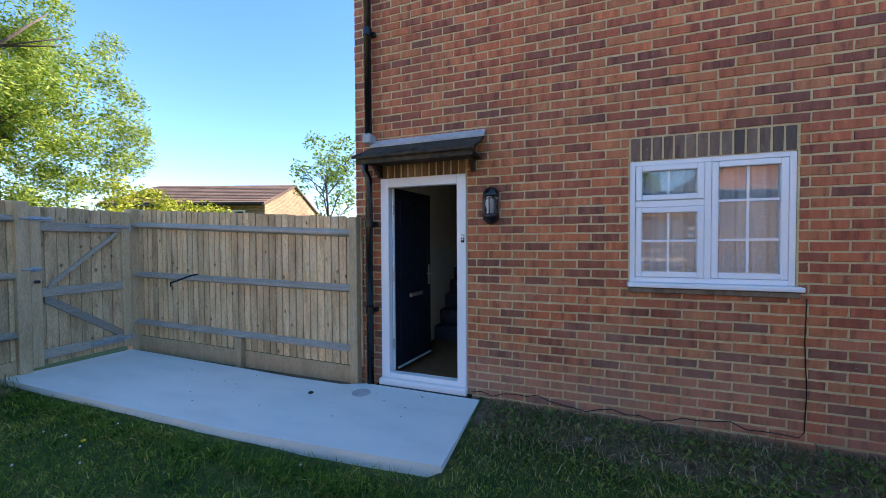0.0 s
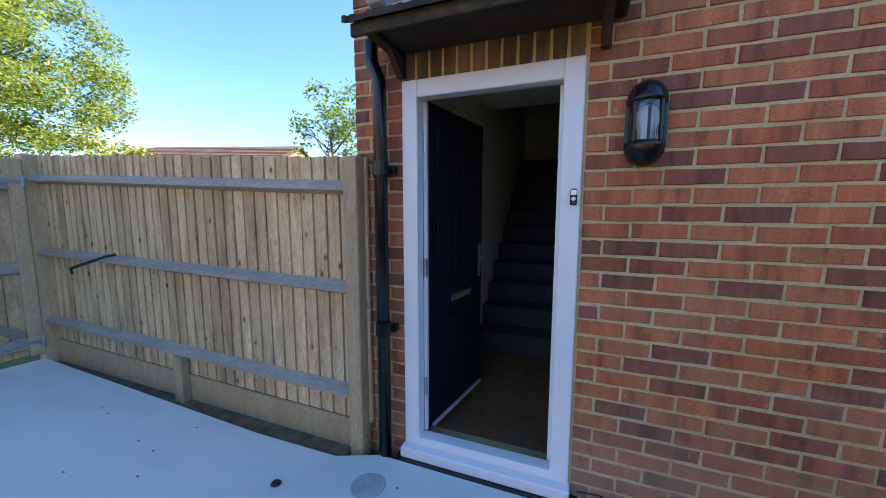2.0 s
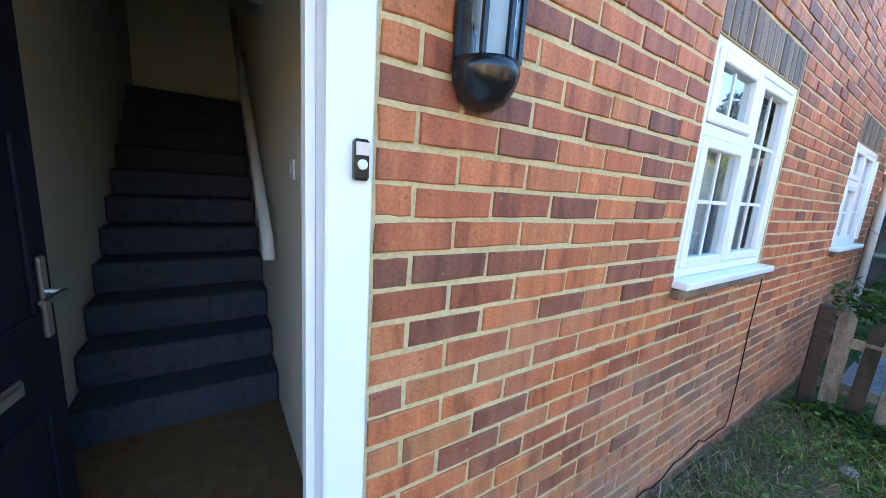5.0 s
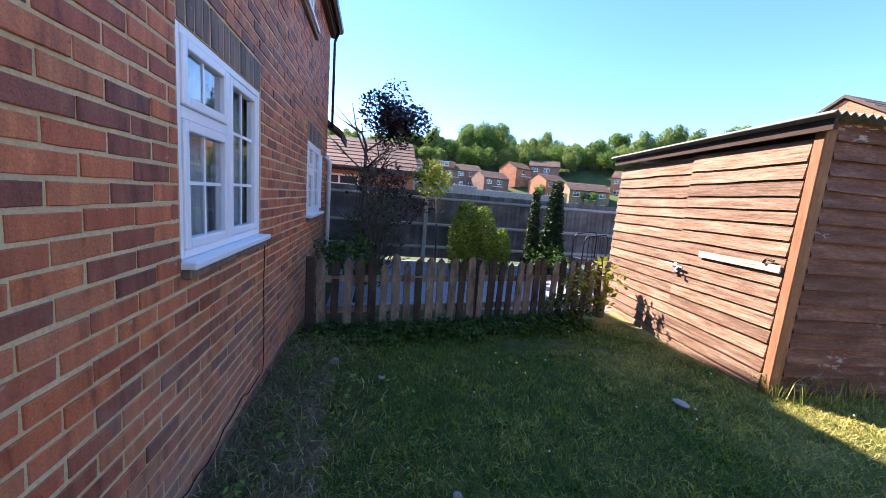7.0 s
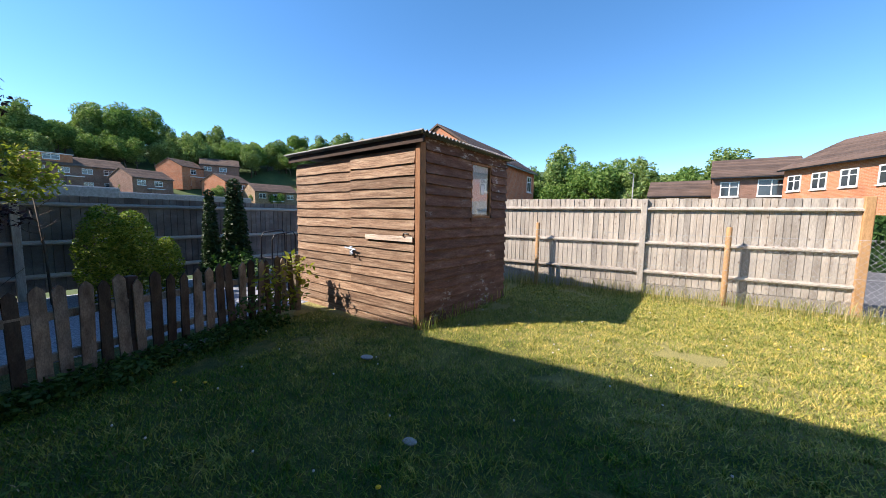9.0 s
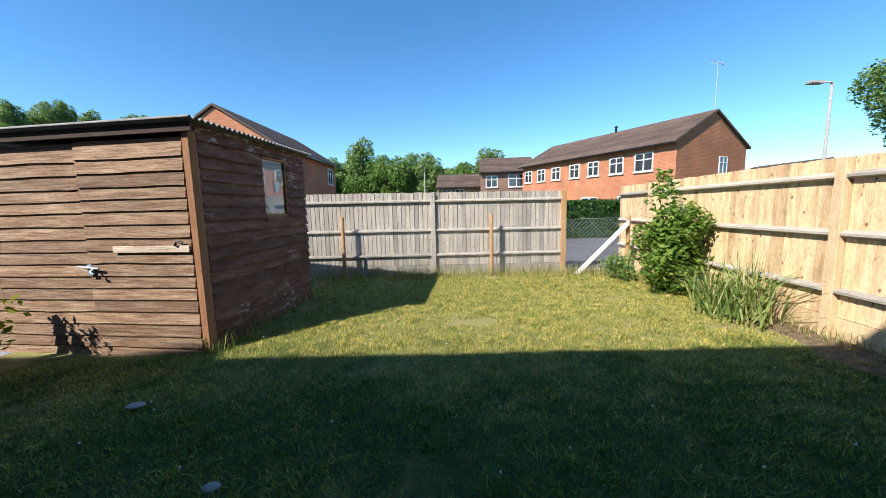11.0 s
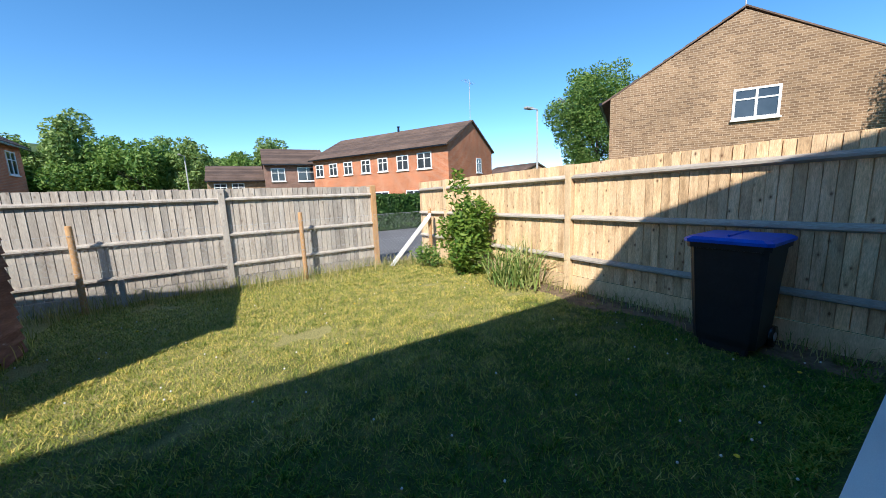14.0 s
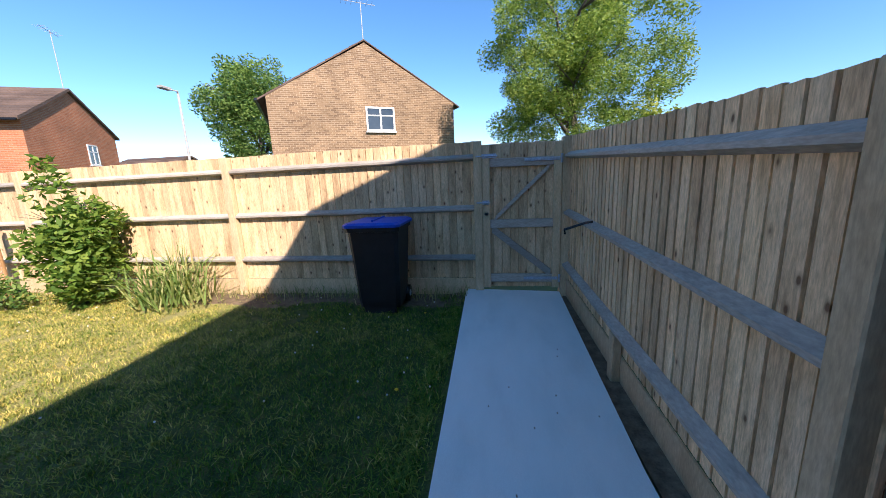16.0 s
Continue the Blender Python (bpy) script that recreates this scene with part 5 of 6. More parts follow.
def build_turf():
    g = np.random.default_rng(11)
    n = 400000
    x, y = g.uniform(-3.7, 5.1, n), g.uniform(-8.2, -0.03, n)
    # the turf thins on dry patches and where the camera is far
    d = np.hypot(x - 0.65, y + 1.0)
    patch = np.array([noise.noise(Vector((a * 0.9, b * 0.9, 7))) + 0.6 * noise.noise(Vector((a * 3.1, b * 3.1, 2))) for a, b in zip(x, y)])
    rim = np.array([-0.42 + 0.3 * noise.noise(Vector((a * 1.7, 3, 0))) + 0.16 * noise.noise(Vector((a * 6, b * 6, 0))) for a, b in zip(x, y)])
    bare = (x > 1.0) & (g.random(n) > np.clip(0.4 + (rim - y) / 0.4, 0.12, 1))
    edge = np.array([-3.18 + 0.3 * noise.noise(Vector((b * 1.2, 8, 0))) + 0.14 * noise.noise(Vector((b * 5, a * 5, 0))) for a, b in zip(x, y)])
    bare |= (y > -5.6) & (g.random(n) > np.clip(0.3 + (x - edge) / 0.35, 0.08, 1))
    ok = np.array([in_lawn(a, b) for a, b in zip(x, y)]) & ~bare & (patch < 0.56) & (g.random(n) < np.clip(1.5 - d / 8, 0.45, 1))
    x, y, d, patch = x[ok], y[ok], d[ok], patch[ok]
    n = len(x)
    z = np.array([lawn_height(a, b) for a, b in zip(x, y)])
    h = (0.012 + 0.030 * g.random(n) ** 1.5) * (1 - 0.45 * np.clip(patch + 0.2, 0, 1))
    a = g.random(n) * 2 * np.pi
    w = 0.0027 + 0.0005 * d
    l = 0.3 + 1.9 * g.random(n)
    v = np.empty((n, 3, 3))
    v[:, 0] = np.stack([x - np.sin(a) * w, y + np.cos(a) * w, z - 0.004], 1)
    v[:, 1] = np.stack([x + np.sin(a) * w, y - np.cos(a) * w, z - 0.004], 1)
    v[:, 2] = np.stack([x + np.cos(a) * l * h, y + np.sin(a) * l * h, z + h], 1)
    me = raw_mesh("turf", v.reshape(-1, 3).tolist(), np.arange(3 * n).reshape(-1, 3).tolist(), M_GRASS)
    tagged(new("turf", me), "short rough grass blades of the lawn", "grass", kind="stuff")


build_turf()
g = np.random.default_rng(17)
tufts = [(g.uniform(-3.3, 4.2), g.uniform(-7.6, -1.35), g.uniform(0.02, 0.07)) for _ in range(620)]
tufts += [(g.uniform(-3.5, 1.0), -1.32 - 0.1 * abs(g.normal()), 0.04) for _ in range(150)]
tufts = [t for t in tufts if in_lawn(t[0], t[1])]


def in_tuft(g):
    x, y, r = tufts[g.integers(len(tufts))]
    x, y = x + r * g.normal(), y + 0.6 * r * g.normal()
    y = min(y, -1.275) if x < 1.1 else y
    return x, y, lawn_height(x, y) - 0.004


tagged(blades(g, 15000, in_tuft, 0.03, 0.075, 0.0036, 1.3, M_GRASS, "grass_tufts"), "longer tufts of coarse grass in the lawn", "grass", kind="stuff")
rng = np.random.default_rng(12)
for m, n, nm, lab in ((M_YELLOWFLOWER, 14, "dandelions", "scattered yellow dandelion heads in the grass"), (M_WHITEFLOWER, 90, "daisies", "scattered white daisies in the grass")):
    bm = B()
    k = 0
    while k < n:
        x, y = rng.uniform(-3.4, 4.2), rng.uniform(-7.0, -1.3)
        if in_lawn(x, y):
            r = 0.016 if m is M_YELLOWFLOWER else 0.008
            lathe(bm, [(r * 0.5, 0.045), (r, 0.052), (r * 0.6, 0.058)], 7, (x, y))
            k += 1
    solid(nm, bm, m, lab, "flowers", kind="stuff")
for x, y, r in ((2.77, -3.25, 0.055), (1.65, -2.45, 0.04), (2.1, -1.25, 0.03), (3.6, -0.5, 0.04), (1.9, -0.35, 0.03), (3.3, -0.9, 0.03)):
    bm = B()
    bmesh.ops.create_icosphere(bm, subdivisions=2, radius=r)
    for v in bm.verts:
        v.co *= 1 + 0.25 * noise.noise(v.co * 9 + Vector((x, y, 0)))
        v.co = Vector((v.co.x * 1.2 + x, v.co.y * 0.9 + y, v.co.z * 0.3 + 0.006))
    solid("stone", bm, M_STONE, "pale flat stone lying in the grass", "stone", "stones in the lawn")

rng = np.random.default_rng(13)
M_WEED = leaf_mat("dry_weeds", [(0.0, (0.06, 0.10, 0.025)), (0.5, (0.15, 0.12, 0.055)), (0.85, (0.31, 0.245, 0.13)), (1.0, (0.55, 0.45, 0.27))], 0.2)
ob = blades(rng, 6500, lambda g: (1.12 + 3.0 * g.random() ** 1.3, -0.03 - 0.36 * abs(g.normal()), 0.012), 0.015, 0.075, 0.003, 1.5, M_WEED, "wall_weeds")
tagged(ob, "dry weeds and straw on bare soil by the wall", "weeds", kind="stuff")
vs, fs = leaf_cloud(rng, [(1.2 + 3.0 * rng.random(), -0.1 - 0.4 * abs(rng.normal()), 0.02, 0.03 + 0.07 * rng.random()) for _ in range(170)], 3600, 0.018)
tagged(new("wall_leaves", raw_mesh("wall_leaves", vs, fs, M_LEAF_FAR)), "low leafy weeds on bare soil by the wall", "weeds", kind="stuff")


def bare_soil():
    """Worn earth along the foot of the wall, with an uneven rim."""
    vs, fs, n = [], [], 80
    for i in range(n + 1):
        x = 1.06 + 3.25 * i / n
        d = 0.52 + 0.26 * noise.noise(Vector((x * 1.1, 4, 0))) + 0.2 * noise.noise(Vector((x * 5, 1, 0)))
        for k in range(7):
            y = -0.012 - d * k / 6
            vs.append((x, y, lawn_height(x, y) + 0.008 - 0.012 * (k == 6) + 0.006 * noise.noise(Vector((x * 9, y * 9, 0)))))
        if i:
            for k in range(6):
                a = (i - 1) * 7 + k
                fs.append((a, a + 1, a + 8, a + 7))
    tagged(new("bare_soil", raw_mesh("bare_soil", vs, fs, M_SOIL)), "bare worn soil along the foot of the wall", "soil", kind="structure")


def fence_soil():
    """Worn earth along the foot of the side fence."""
    vs, fs, n = [], [], 70
    for i in range(n + 1):
        y = -1.3 - 4.3 * i / n
        d = (0.46 + 0.3 * noise.noise(Vector((y * 1.2, 8, 0))) + 0.12 * noise.noise(Vector((y * 5, 1, 0)))) * min(1.0, 0.15 + 4 * (1 - i / n))
        for k in range(7):
            x = -3.66 + d * k / 6
            vs.append((x, y, lawn_height(x, y) + 0.008 - 0.012 * (k == 6) + 0.006 * noise.noise(Vector((x * 9, y * 9, 0)))))
        if i:
            for k in range(6):
                a = (i - 1) * 7 + k
                fs.append((a, a + 7, a + 8, a + 1))
    tagged(new("bare_soil", raw_mesh("bare_soil", vs, fs, M_SOIL)), "bare worn soil along the foot of the side fence", "soil", kind="structure")


bare_soil()
fence_soil()

# ---- next garden ----
build_fence("fence", (9.0, -9.6), (9.0, 3.0), 0.02, 0.02, 1.62, 1.64, [1.8, 4.8, 7.6, 10.6], [(1.48, 1.48), (0.85, 0.85), (0.3, 0.3)], (M_OLDFENCE, M_FENCEGREY, M_RAIL),
            "old dark grey boarded fence between the gardens", "garden fences", side=-1, gravel_board=False, step=0.12)
t = plant("purple_plum_tree", (6.9, -0.95, 0.0), "purple-leaved plum tree with bare twisted lower branches", "tree", 21,
          lambda g: [(0.05, -0.1, 3.12, 0.28)] + lobes(g, 40, 0, -0.12, 2.72, 0.52, 0.36, 0.14, 0.27) + lobes(g, 60, 0.1, -0.25, 1.6, 0.75, 0.7, 0.06, 0.14), M_LEAF_PURPLE, 2400, 0.033, 2.4, 0.75, 0.05, 14, up=0.7)
rng = np.random.default_rng(22)
tw = B()
for k in range(80):
    a, h = rng.random() * 6.28, 0.5 + 1.5 * rng.random()
    s = Vector((0.06 * rng.normal(), 0.06 * rng.normal(), 0.1))
    e = Vector((math.cos(a) * 0.75 * rng.random(), math.sin(a) * 0.75 * rng.random(), h))
    m = s.lerp(e, 0.5) + Vector((rng.normal(), rng.normal(), 0)) * 0.12
    tube(tw, [s, m, e], 0.012, 5, 0.004)
    for _ in range(3):
        q = m.lerp(e, rng.random())
        tube(tw, [q, q + Vector((rng.normal() * 0.2, rng.normal() * 0.2, 0.1 + 0.2 * rng.random()))], 0.005, 4, 0.002)
bush = thing("bare_shrub", (6.2, -0.75, 0.0), "leggy half-bare shrub beside the house wall", "shrub")
tagged(part("branchwork", tw, M_BARK, bush), kind="stuff")
vs, fs = leaf_cloud(rng, lobes(rng, 12, 0, 0, 1.5, 0.5, 0.4, 0.1, 0.22), 500, 0.035)
ob = new("leaves", raw_mesh("leaves", vs, fs, M_LEAF_DARK))
ob.parent = bush
tagged(ob, kind="stuff")
plant("dark_shrub", (5.55, -0.55, 0.0), "dark green shrub crowding the picket fence", "shrub", 23,
      lambda g: lobes(g, 14, 0, 0, 0.55, 0.4, 0.3, 0.15, 0.26), M_LEAF_DARK, 1300, 0.04, 0.5, 0.4, 0.02, 6)
plant("golden_shrub", (8.3, -2.2, 0.0), "golden-leaved shrub in front of the old fence", "shrub", 24,
      lambda g: lobes(g, 36, 0, 0.2, 1.92, 0.36, 0.36, 0.1, 0.18), M_LEAF_YELLOW, 1700, 0.04, 1.7, 0.3, 0.02, 9)
plant("dark_shrub", (8.2, -0.9, 0.0), "dark green shrub in front of the old fence", "shrub", 26,
      lambda g: lobes(g, 14, 0, 0, 0.7, 0.55, 0.5, 0.2, 0.36), M_LEAF_DARK, 800, 0.05, 0.8, 0.5, 0.03, 7)
plant("vine", (4.95, -3.75, 0.0), "yellow-green climbing vine over the pickets by the shed", "climber", 25,
      lambda g: lobes(g, 22, -0.05, -0.05, 0.5, 0.42, 0.35, 0.1, 0.18), M_LEAF_YELLOW, 800, 0.045, 0.5, 0.3, 0.012, 6)
plant("dark_shrub", (4.7, -3.2, 0.0), "low weeds growing through the pickets", "shrub", 27,
      lambda g: lobes(g, 10, 0, -0.2, 0.16, 0.4, 0.1, 0.08, 0.16), M_LEAF_DARK, 1300, 0.04, 0.2, 0.2, 0.01, 5)
# low weeds made a dark strip, painting in deep shade before the pickets
vs, fs = leaf_cloud(np.random.default_rng(31), [(4.4 - 0.154 * y - 0.04 - 0.5 * v * v, y, 0.0, 0.05 + 0.06 * v) for y, v in zip(np.random.default_rng(32).uniform(-3.6, -0.15, 330), np.random.default_rng(33).random(330))], 2600, 0.028)
tagged(new("picket_weeds", raw_mesh("picket_weeds", vs, fs, M_LEAF_DARK)), "low weeds with the deep shade by the pickets painted in as dark leaves", "weeds", kind="stuff")
kerb = box(B(), 4.56, 4.66, -2.75, -2.25, -0.08, 0.0, 0.02)
solid("kerb_stone", kerb, M_STONE, "pale stone lying along the foot of the pickets", "stone")
plant("clipped_thuja", (7.75, -2.95, 0.0), "rounded golden-green clipped conifer", "bush", 28,
      lambda g: [(0.05 * k, y, z, r) for k, (y, h) in enumerate(((0.24, 1.48), (-0.12, 1.4), (-0.6, 0.95))) for z, r in ((h * 0.1, h * 0.2), (h * 0.3, h * 0.23), (h * 0.52, h * 0.235), (h * 0.72, h * 0.185), (h * 0.87, h * 0.12))], M_LEAF_THUJA, 24000, 0.024, 0.6, 0.2, 0.03, 5, shell=0.82)
for y, top, r in ((-4.3, 1.85, 0.17), (-4.78, 2.05, 0.27)):
    plant("slim_conifer", (7.9, y, 0.0), "slim dark upright conifer", "conifer", 29,
          lambda g: [(0, 0, z, r * (1.15 - 0.75 * z / top)) for z in np.linspace(0.15, top - 0.1, 14)], M_LEAF_CONIFER, 15000, 0.038, top * 0.8, 0.1, 0.02, 4, shell=0.6)
plant("dark_shrub", (7.4, -4.6, 0.0), "low dark green shrub under the conifers", "shrub", 30,
      lambda g: lobes(g, 12, 0, 0, 0.35, 0.5, 0.2, 0.15, 0.25), M_LEAF_DARK, 1200, 0.04, 0.4, 0.3, 0.015, 5)
rack = thing("metal_rack", (6.6, -5.0, -0.07), "grey tubular metal frame standing behind the pickets", "metal frame")
for x, lift in ((0.0, 0.0), (0.35, 0.03)):
    part("hoop", tube(B(), [(x, 0.26, 0.0), (x, 0.25, 0.95 + lift), (x, 0.2, 1.05 + lift), (x, -0.2, 1.1 + lift), (x, -0.25, 1.02 + lift), (x, -0.26, 0.0)], 0.014, 8), M_BIN, rack, "", True)
for y in (-0.15, -0.05, 0.05, 0.15):
    part("bar", tube(B(), [(0, y, 0.6), (0, y, 1.07)], 0.006, 6), M_BIN, rack)
for z in (0.3, 0.6):
    part("cross_rail", box(B(), -0.008, 0.358, -0.25, 0.25, z - 0.01, z + 0.01, 0.003), M_BIN, rack)
porch = thing("lean_to_porch", (6.6, 0.0, 2.62), "low tiled porch roof against the end of the house", "porch", kind="structure")
part("porch_roof", prism(B(), [(-0.2, -0.25), (-0.2, -0.19), (0.9, 0.55), (0.9, 0.48)], "x", 0.02, 1.0), M_TILES, porch)
part("fascia", box(B(), 0.02, 1.0, -0.22, -0.2, -0.34, -0.2), M_DARKWOOD, porch)
part("porch_wall", box(B(), 0.02, 0.95, 0.2, 0.4, -2.9, 0.2), M_SOLDIER, porch)
solid("white_pipe", tube(B(), [(6.42, -0.06, 0.0), (6.42, -0.06, 1.9), (6.42, -0.01, 1.98)], 0.035, 12), M_WHITEPAINT, "white plastic waste pipe on the house wall", "pipe", smooth=True)
solid("rain_pipe", tube(B(), [(6.62, -0.06, 2.45), (6.62, -0.06, 3.72), (6.62, -0.12, 3.88)], 0.02, 10), M_BLACK, "black rainwater pipe near the end of the house", "pipe", smooth=True)


# unseen block; its two heights shape the shadow edge on lawn and shed foot
nh = thing("adjoining_house", (0.0, 1.0, 0.0), "unseen tall brick house block added to cast shadow on the lawn", "house", kind="structure")
for x0, x1, top in ((STEP + 0.14, 8.75, 6.42), (8.76, 11.8, 6.72)):
    part("wall", box(B(), x0, x1, 0.0, 6.6, LOW + 0.5 if x0 < 6 else -0.3, top), M_BRICK, nh)
    part("roof", prism(B(), [(-0.3, top - 0.05), (3.3, top + 1.45), (6.9, top - 0.05), (6.9, top + 0.1), (3.3, top + 1.6), (-0.3, top + 0.1)], "x", x0 - 0.02, x1 + 0.02), M_TILES, nh)
part("end_wall", box(B(), HX1 + 0.05, 8.75, 0.0, 6.6, -0.3, LOW + 0.49), M_BRICK, nh)


# ---- houses round about ----
def far_brick(name, c1, c2, mortar):
    """Brickwork too far off for single bricks."""
    m, nt, b = nodes_of(name)
    tc = nt.nodes.new("ShaderNodeTexCoord")
    sep = nt.nodes.new("ShaderNodeSeparateXYZ")
    com = nt.nodes.new("ShaderNodeCombineXYZ")
    nt.links.new(tc.outputs["Object"], sep.inputs[0])
    nt.links.new(math_of(nt, "ADD", sep.outputs[0], sep.outputs[1]), com.inputs[0])
    nt.links.new(sep.outputs[2], com.inputs[1])
    br = nt.nodes.new("ShaderNodeTexBrick")
    br.inputs["Scale"].default_value = 1.0
    br.inputs["Brick Width"].default_value, br.inputs["Row Height"].default_value, br.inputs["Mortar Size"].default_value = 0.225, 0.075, 0.0075
    for k, c in (("Color1", c1), ("Color2", c2), ("Mortar", mortar)):
        br.inputs[k].default_value = (*c, 1)
    nt.links.new(com.outputs[0], br.inputs["Vector"])
    n = noise_of(nt, 0.8)
    col = mix_of(nt, "MULTIPLY", 1.0, br.outputs[0], ramp_of(nt, n.outputs[0], [(0.3, (0.75,) * 3), (0.7, (1.12,) * 3)]).outputs[0])
    nt.links.new(col, b.inputs["Base Color"])
    b.inputs["Roughness"].default_value = 0.9
    return m


M_FARRED = far_brick("far_red_brick", (0.40, 0.135, 0.055), (0.50, 0.19, 0.08), (0.46, 0.30, 0.20))
M_FARBROWN = far_brick("far_brown_brick", (0.16, 0.098, 0.052), (0.29, 0.188, 0.10), (0.40, 0.31, 0.205))
M_FARDARK = far_brick("far_dark_brick", (0.16, 0.09, 0.065), (0.24, 0.13, 0.09), (0.3, 0.22, 0.17))


def far_window(parent, u, z, w, h, face, at):
    """Framed window set into a wall: face 'front' lies in y = at and looks to -y, face 'gable' lies in x = at and looks to +x."""
    def put(bm):
        if face == "gable":
            for v in bm.verts:
                v.co = Vector((at - v.co.y, v.co.x, v.co.z))
        else:
            for v in bm.verts:
                v.co.y += at
        return bm
    fr = B()
    f = 0.07
    for a, b, c, e in ((u, u + f, z, z + h), (u + w - f, u + w, z, z + h), (u + f, u + w - f, z, z + f), (u + f, u + w - f, z + h - f, z + h), (u + w / 2 - 0.035, u + w / 2 + 0.035, z + f, z + h - f),
                       (u + f, u + w / 2 - 0.035, z + h * 0.62, z + h * 0.62 + 0.05), (u + w / 2 + 0.035, u + w - f, z + h * 0.62, z + h * 0.62 + 0.05)):
        box(fr, a, b, -0.04, 0.05, c, e)
    win = part("window", put(fr), M_WHITEPAINT, parent)
    part("pane", put(box(B(), u + f, u + w - f, -0.015, -0.005, z + f, z + h - f)), M_DARKGLASS, win)
    part("sill", put(box(B(), u - 0.04, u + w + 0.04, -0.1, 0.0, z - 0.06, z - 0.003)), M_WHITEPAINT, win)


def house(base, turn, L, D, eave, ridge, wall, label, fronts=(), gables=(), aerial=False, chimney=False, group="houses round the garden", verge=0.12, thick=0.12):
    h = thing("house", base, label, "house", group, turn)
    bm = B()
    pts = [(0, -0.5), (D, -0.5), (D, eave), (D / 2, ridge - 0.08), (0, eave)]
    prism(bm, pts, "x", 0, L)
    part("wall", bm, wall, h)
    rf = B()
    s = (ridge - eave) / (D / 2)
    for sgn in (0, 1):
        prof = [(-0.3, eave - 0.3 * s), (D / 2, ridge), (D / 2, ridge + thick), (-0.3, eave - 0.3 * s + thick)]
        if sgn:
            prof = [(D - y, z) for y, z in prof]
        prism(rf, prof, "x", -verge, L + verge)
    r = part("roof", rf, M_TILES, h, "brown tiled roof")
    # courses of tiles
    tl = B()
    n = int((D / 2 + 0.3) / 0.33)
    for i in range(n):
        y = -0.3 + i * 0.33
        z = eave + y * s + thick
        prism(tl, [(y, z), (y, z + 0.028), (y + 0.33, z + 0.33 * s + 0.004), (y + 0.33, z + 0.33 * s)], "x", -verge, L + verge)
    part("tile_course", tl, M_TILES, r)
    part("gutter", box(B(), -0.1, L + 0.1, -0.40, -0.30, eave - 0.3 * s - 0.03, eave - 0.3 * s + 0.06), M_BLACK, h)
    for u, z, w, hh in fronts:
        far_window(h, u, z, w, hh, "front", 0.0)
    for u, z, w, hh in gables:
        far_window(h, u, z, w, hh, "gable", L)
    if aerial:
        ae = B()
        tall = 1.0 if aerial is True else aerial
        tube(ae, [(L - 0.1, D / 2, ridge - 0.6), (L - 0.1, D / 2, ridge + 0.05 + 1.45 * tall)], 0.02, 6)
        tube(ae, [(L - 0.1, D / 2 - 0.8, ridge + 1.45 * tall), (L - 0.1, D / 2 + 0.6, ridge + 1.45 * tall - 0.05)], 0.012, 5)
        for k in range(7):
            y = D / 2 - 0.75 + 0.2 * k
            tube(ae, [(L - 0.35, y, ridge + 1.45 * tall - 0.02), (L + 0.15, y, ridge + 1.45 * tall - 0.02)], 0.006, 4)
        part("aerial", ae, M_LEAD, h, "thin television aerial")
    if chimney:
        c = part("chimney", lathe(B(), [(0.09, ridge - 0.3), (0.09, ridge + 0.4), (0.12, ridge + 0.42), (0.12, ridge + 0.5)], 12, (L * 0.5, D / 2 - 0.1)), M_BLACK, h)
    return h


terr_w = [(0.35, 3.4, 0.95, 1.0), (2.0, 3.4, 0.95, 1.0), (3.7, 3.4, 0.95, 1.0), (5.6, 3.4, 0.95, 1.0), (7.3, 3.4, 0.95, 1.0), (9.1, 3.38, 1.05, 1.05), (10.9, 3.36, 1.2, 1.1), (6.8, 0.75, 1.4, 1.2), (9.8, 0.75, 1.4, 1.2), (3.4, 0.75, 1.4, 1.2)]
house((-6.63, -32.76, -0.1), 116.0, 13.4, 7.2, 4.9, 6.75, M_FARRED, "long red brick terrace with white framed windows", terr_w, [(4.2, 3.1, 0.9, 1.1)], 1.9, True)
gx, gy = -12.7 - 9 * 0.87, -9.5 - 9 * 0.49
house((gx, gy, -0.1), 29.5, 9.0, 7.9, 5.0, 7.3, M_FARBROWN, "brown brick house with a plain gable and one window", (), [(3.8, 3.72, 1.25, 1.0)], True, verge=0.02, thick=0.05)
house((-20.4, 8.1, -0.1), 18.6, 8.2, 7.0, 3.55, 4.9, M_FARBROWN, "low brown brick house with a wide tiled roof", [(2.0, 2.3, 1.2, 0.9), (6.0, 2.3, 1.2, 0.9)], [(3.0, 2.3, 0.9, 0.8)])
house((9.2, -19.4, -0.1), -90.0, 10.0, 6.0, 5.0, 6.95, M_FARRED, "red brick house showing over the shed", [(8.2, 3.4, 1.0, 1.2)], ())
house((-3.0, -34.4, -0.1), 174.0, 5.0, 6.5, 4.7, 6.2, M_FARDARK, "dark brick house with a tiled roof past the road", [(0.5, 3.2, 1.1, 1.1), (2.6, 3.2, 1.5, 1.2)], ())
house((1.2, -38.9, -0.1), 177.0, 4.9, 6.0, 3.6, 5.0, M_FARBROWN, "low brown brick house past the road", [(0.5, 2.3, 1.0, 1.0), (1.9, 2.3, 1.0, 1.0)], ())
house((-21.5, -28.9, -0.1), 90.0, 5.4, 5.0, 2.9, 3.95, M_FARBROWN, "low brown brick house beside the terrace", (), ())
house((14.0, 3.2, -0.1), -90.0, 5.4, 5.0, 2.5, 3.75, M_FARRED, "red brick bungalow with a brown tiled roof", [(2.0, 1.2, 1.4, 1.0)], ())
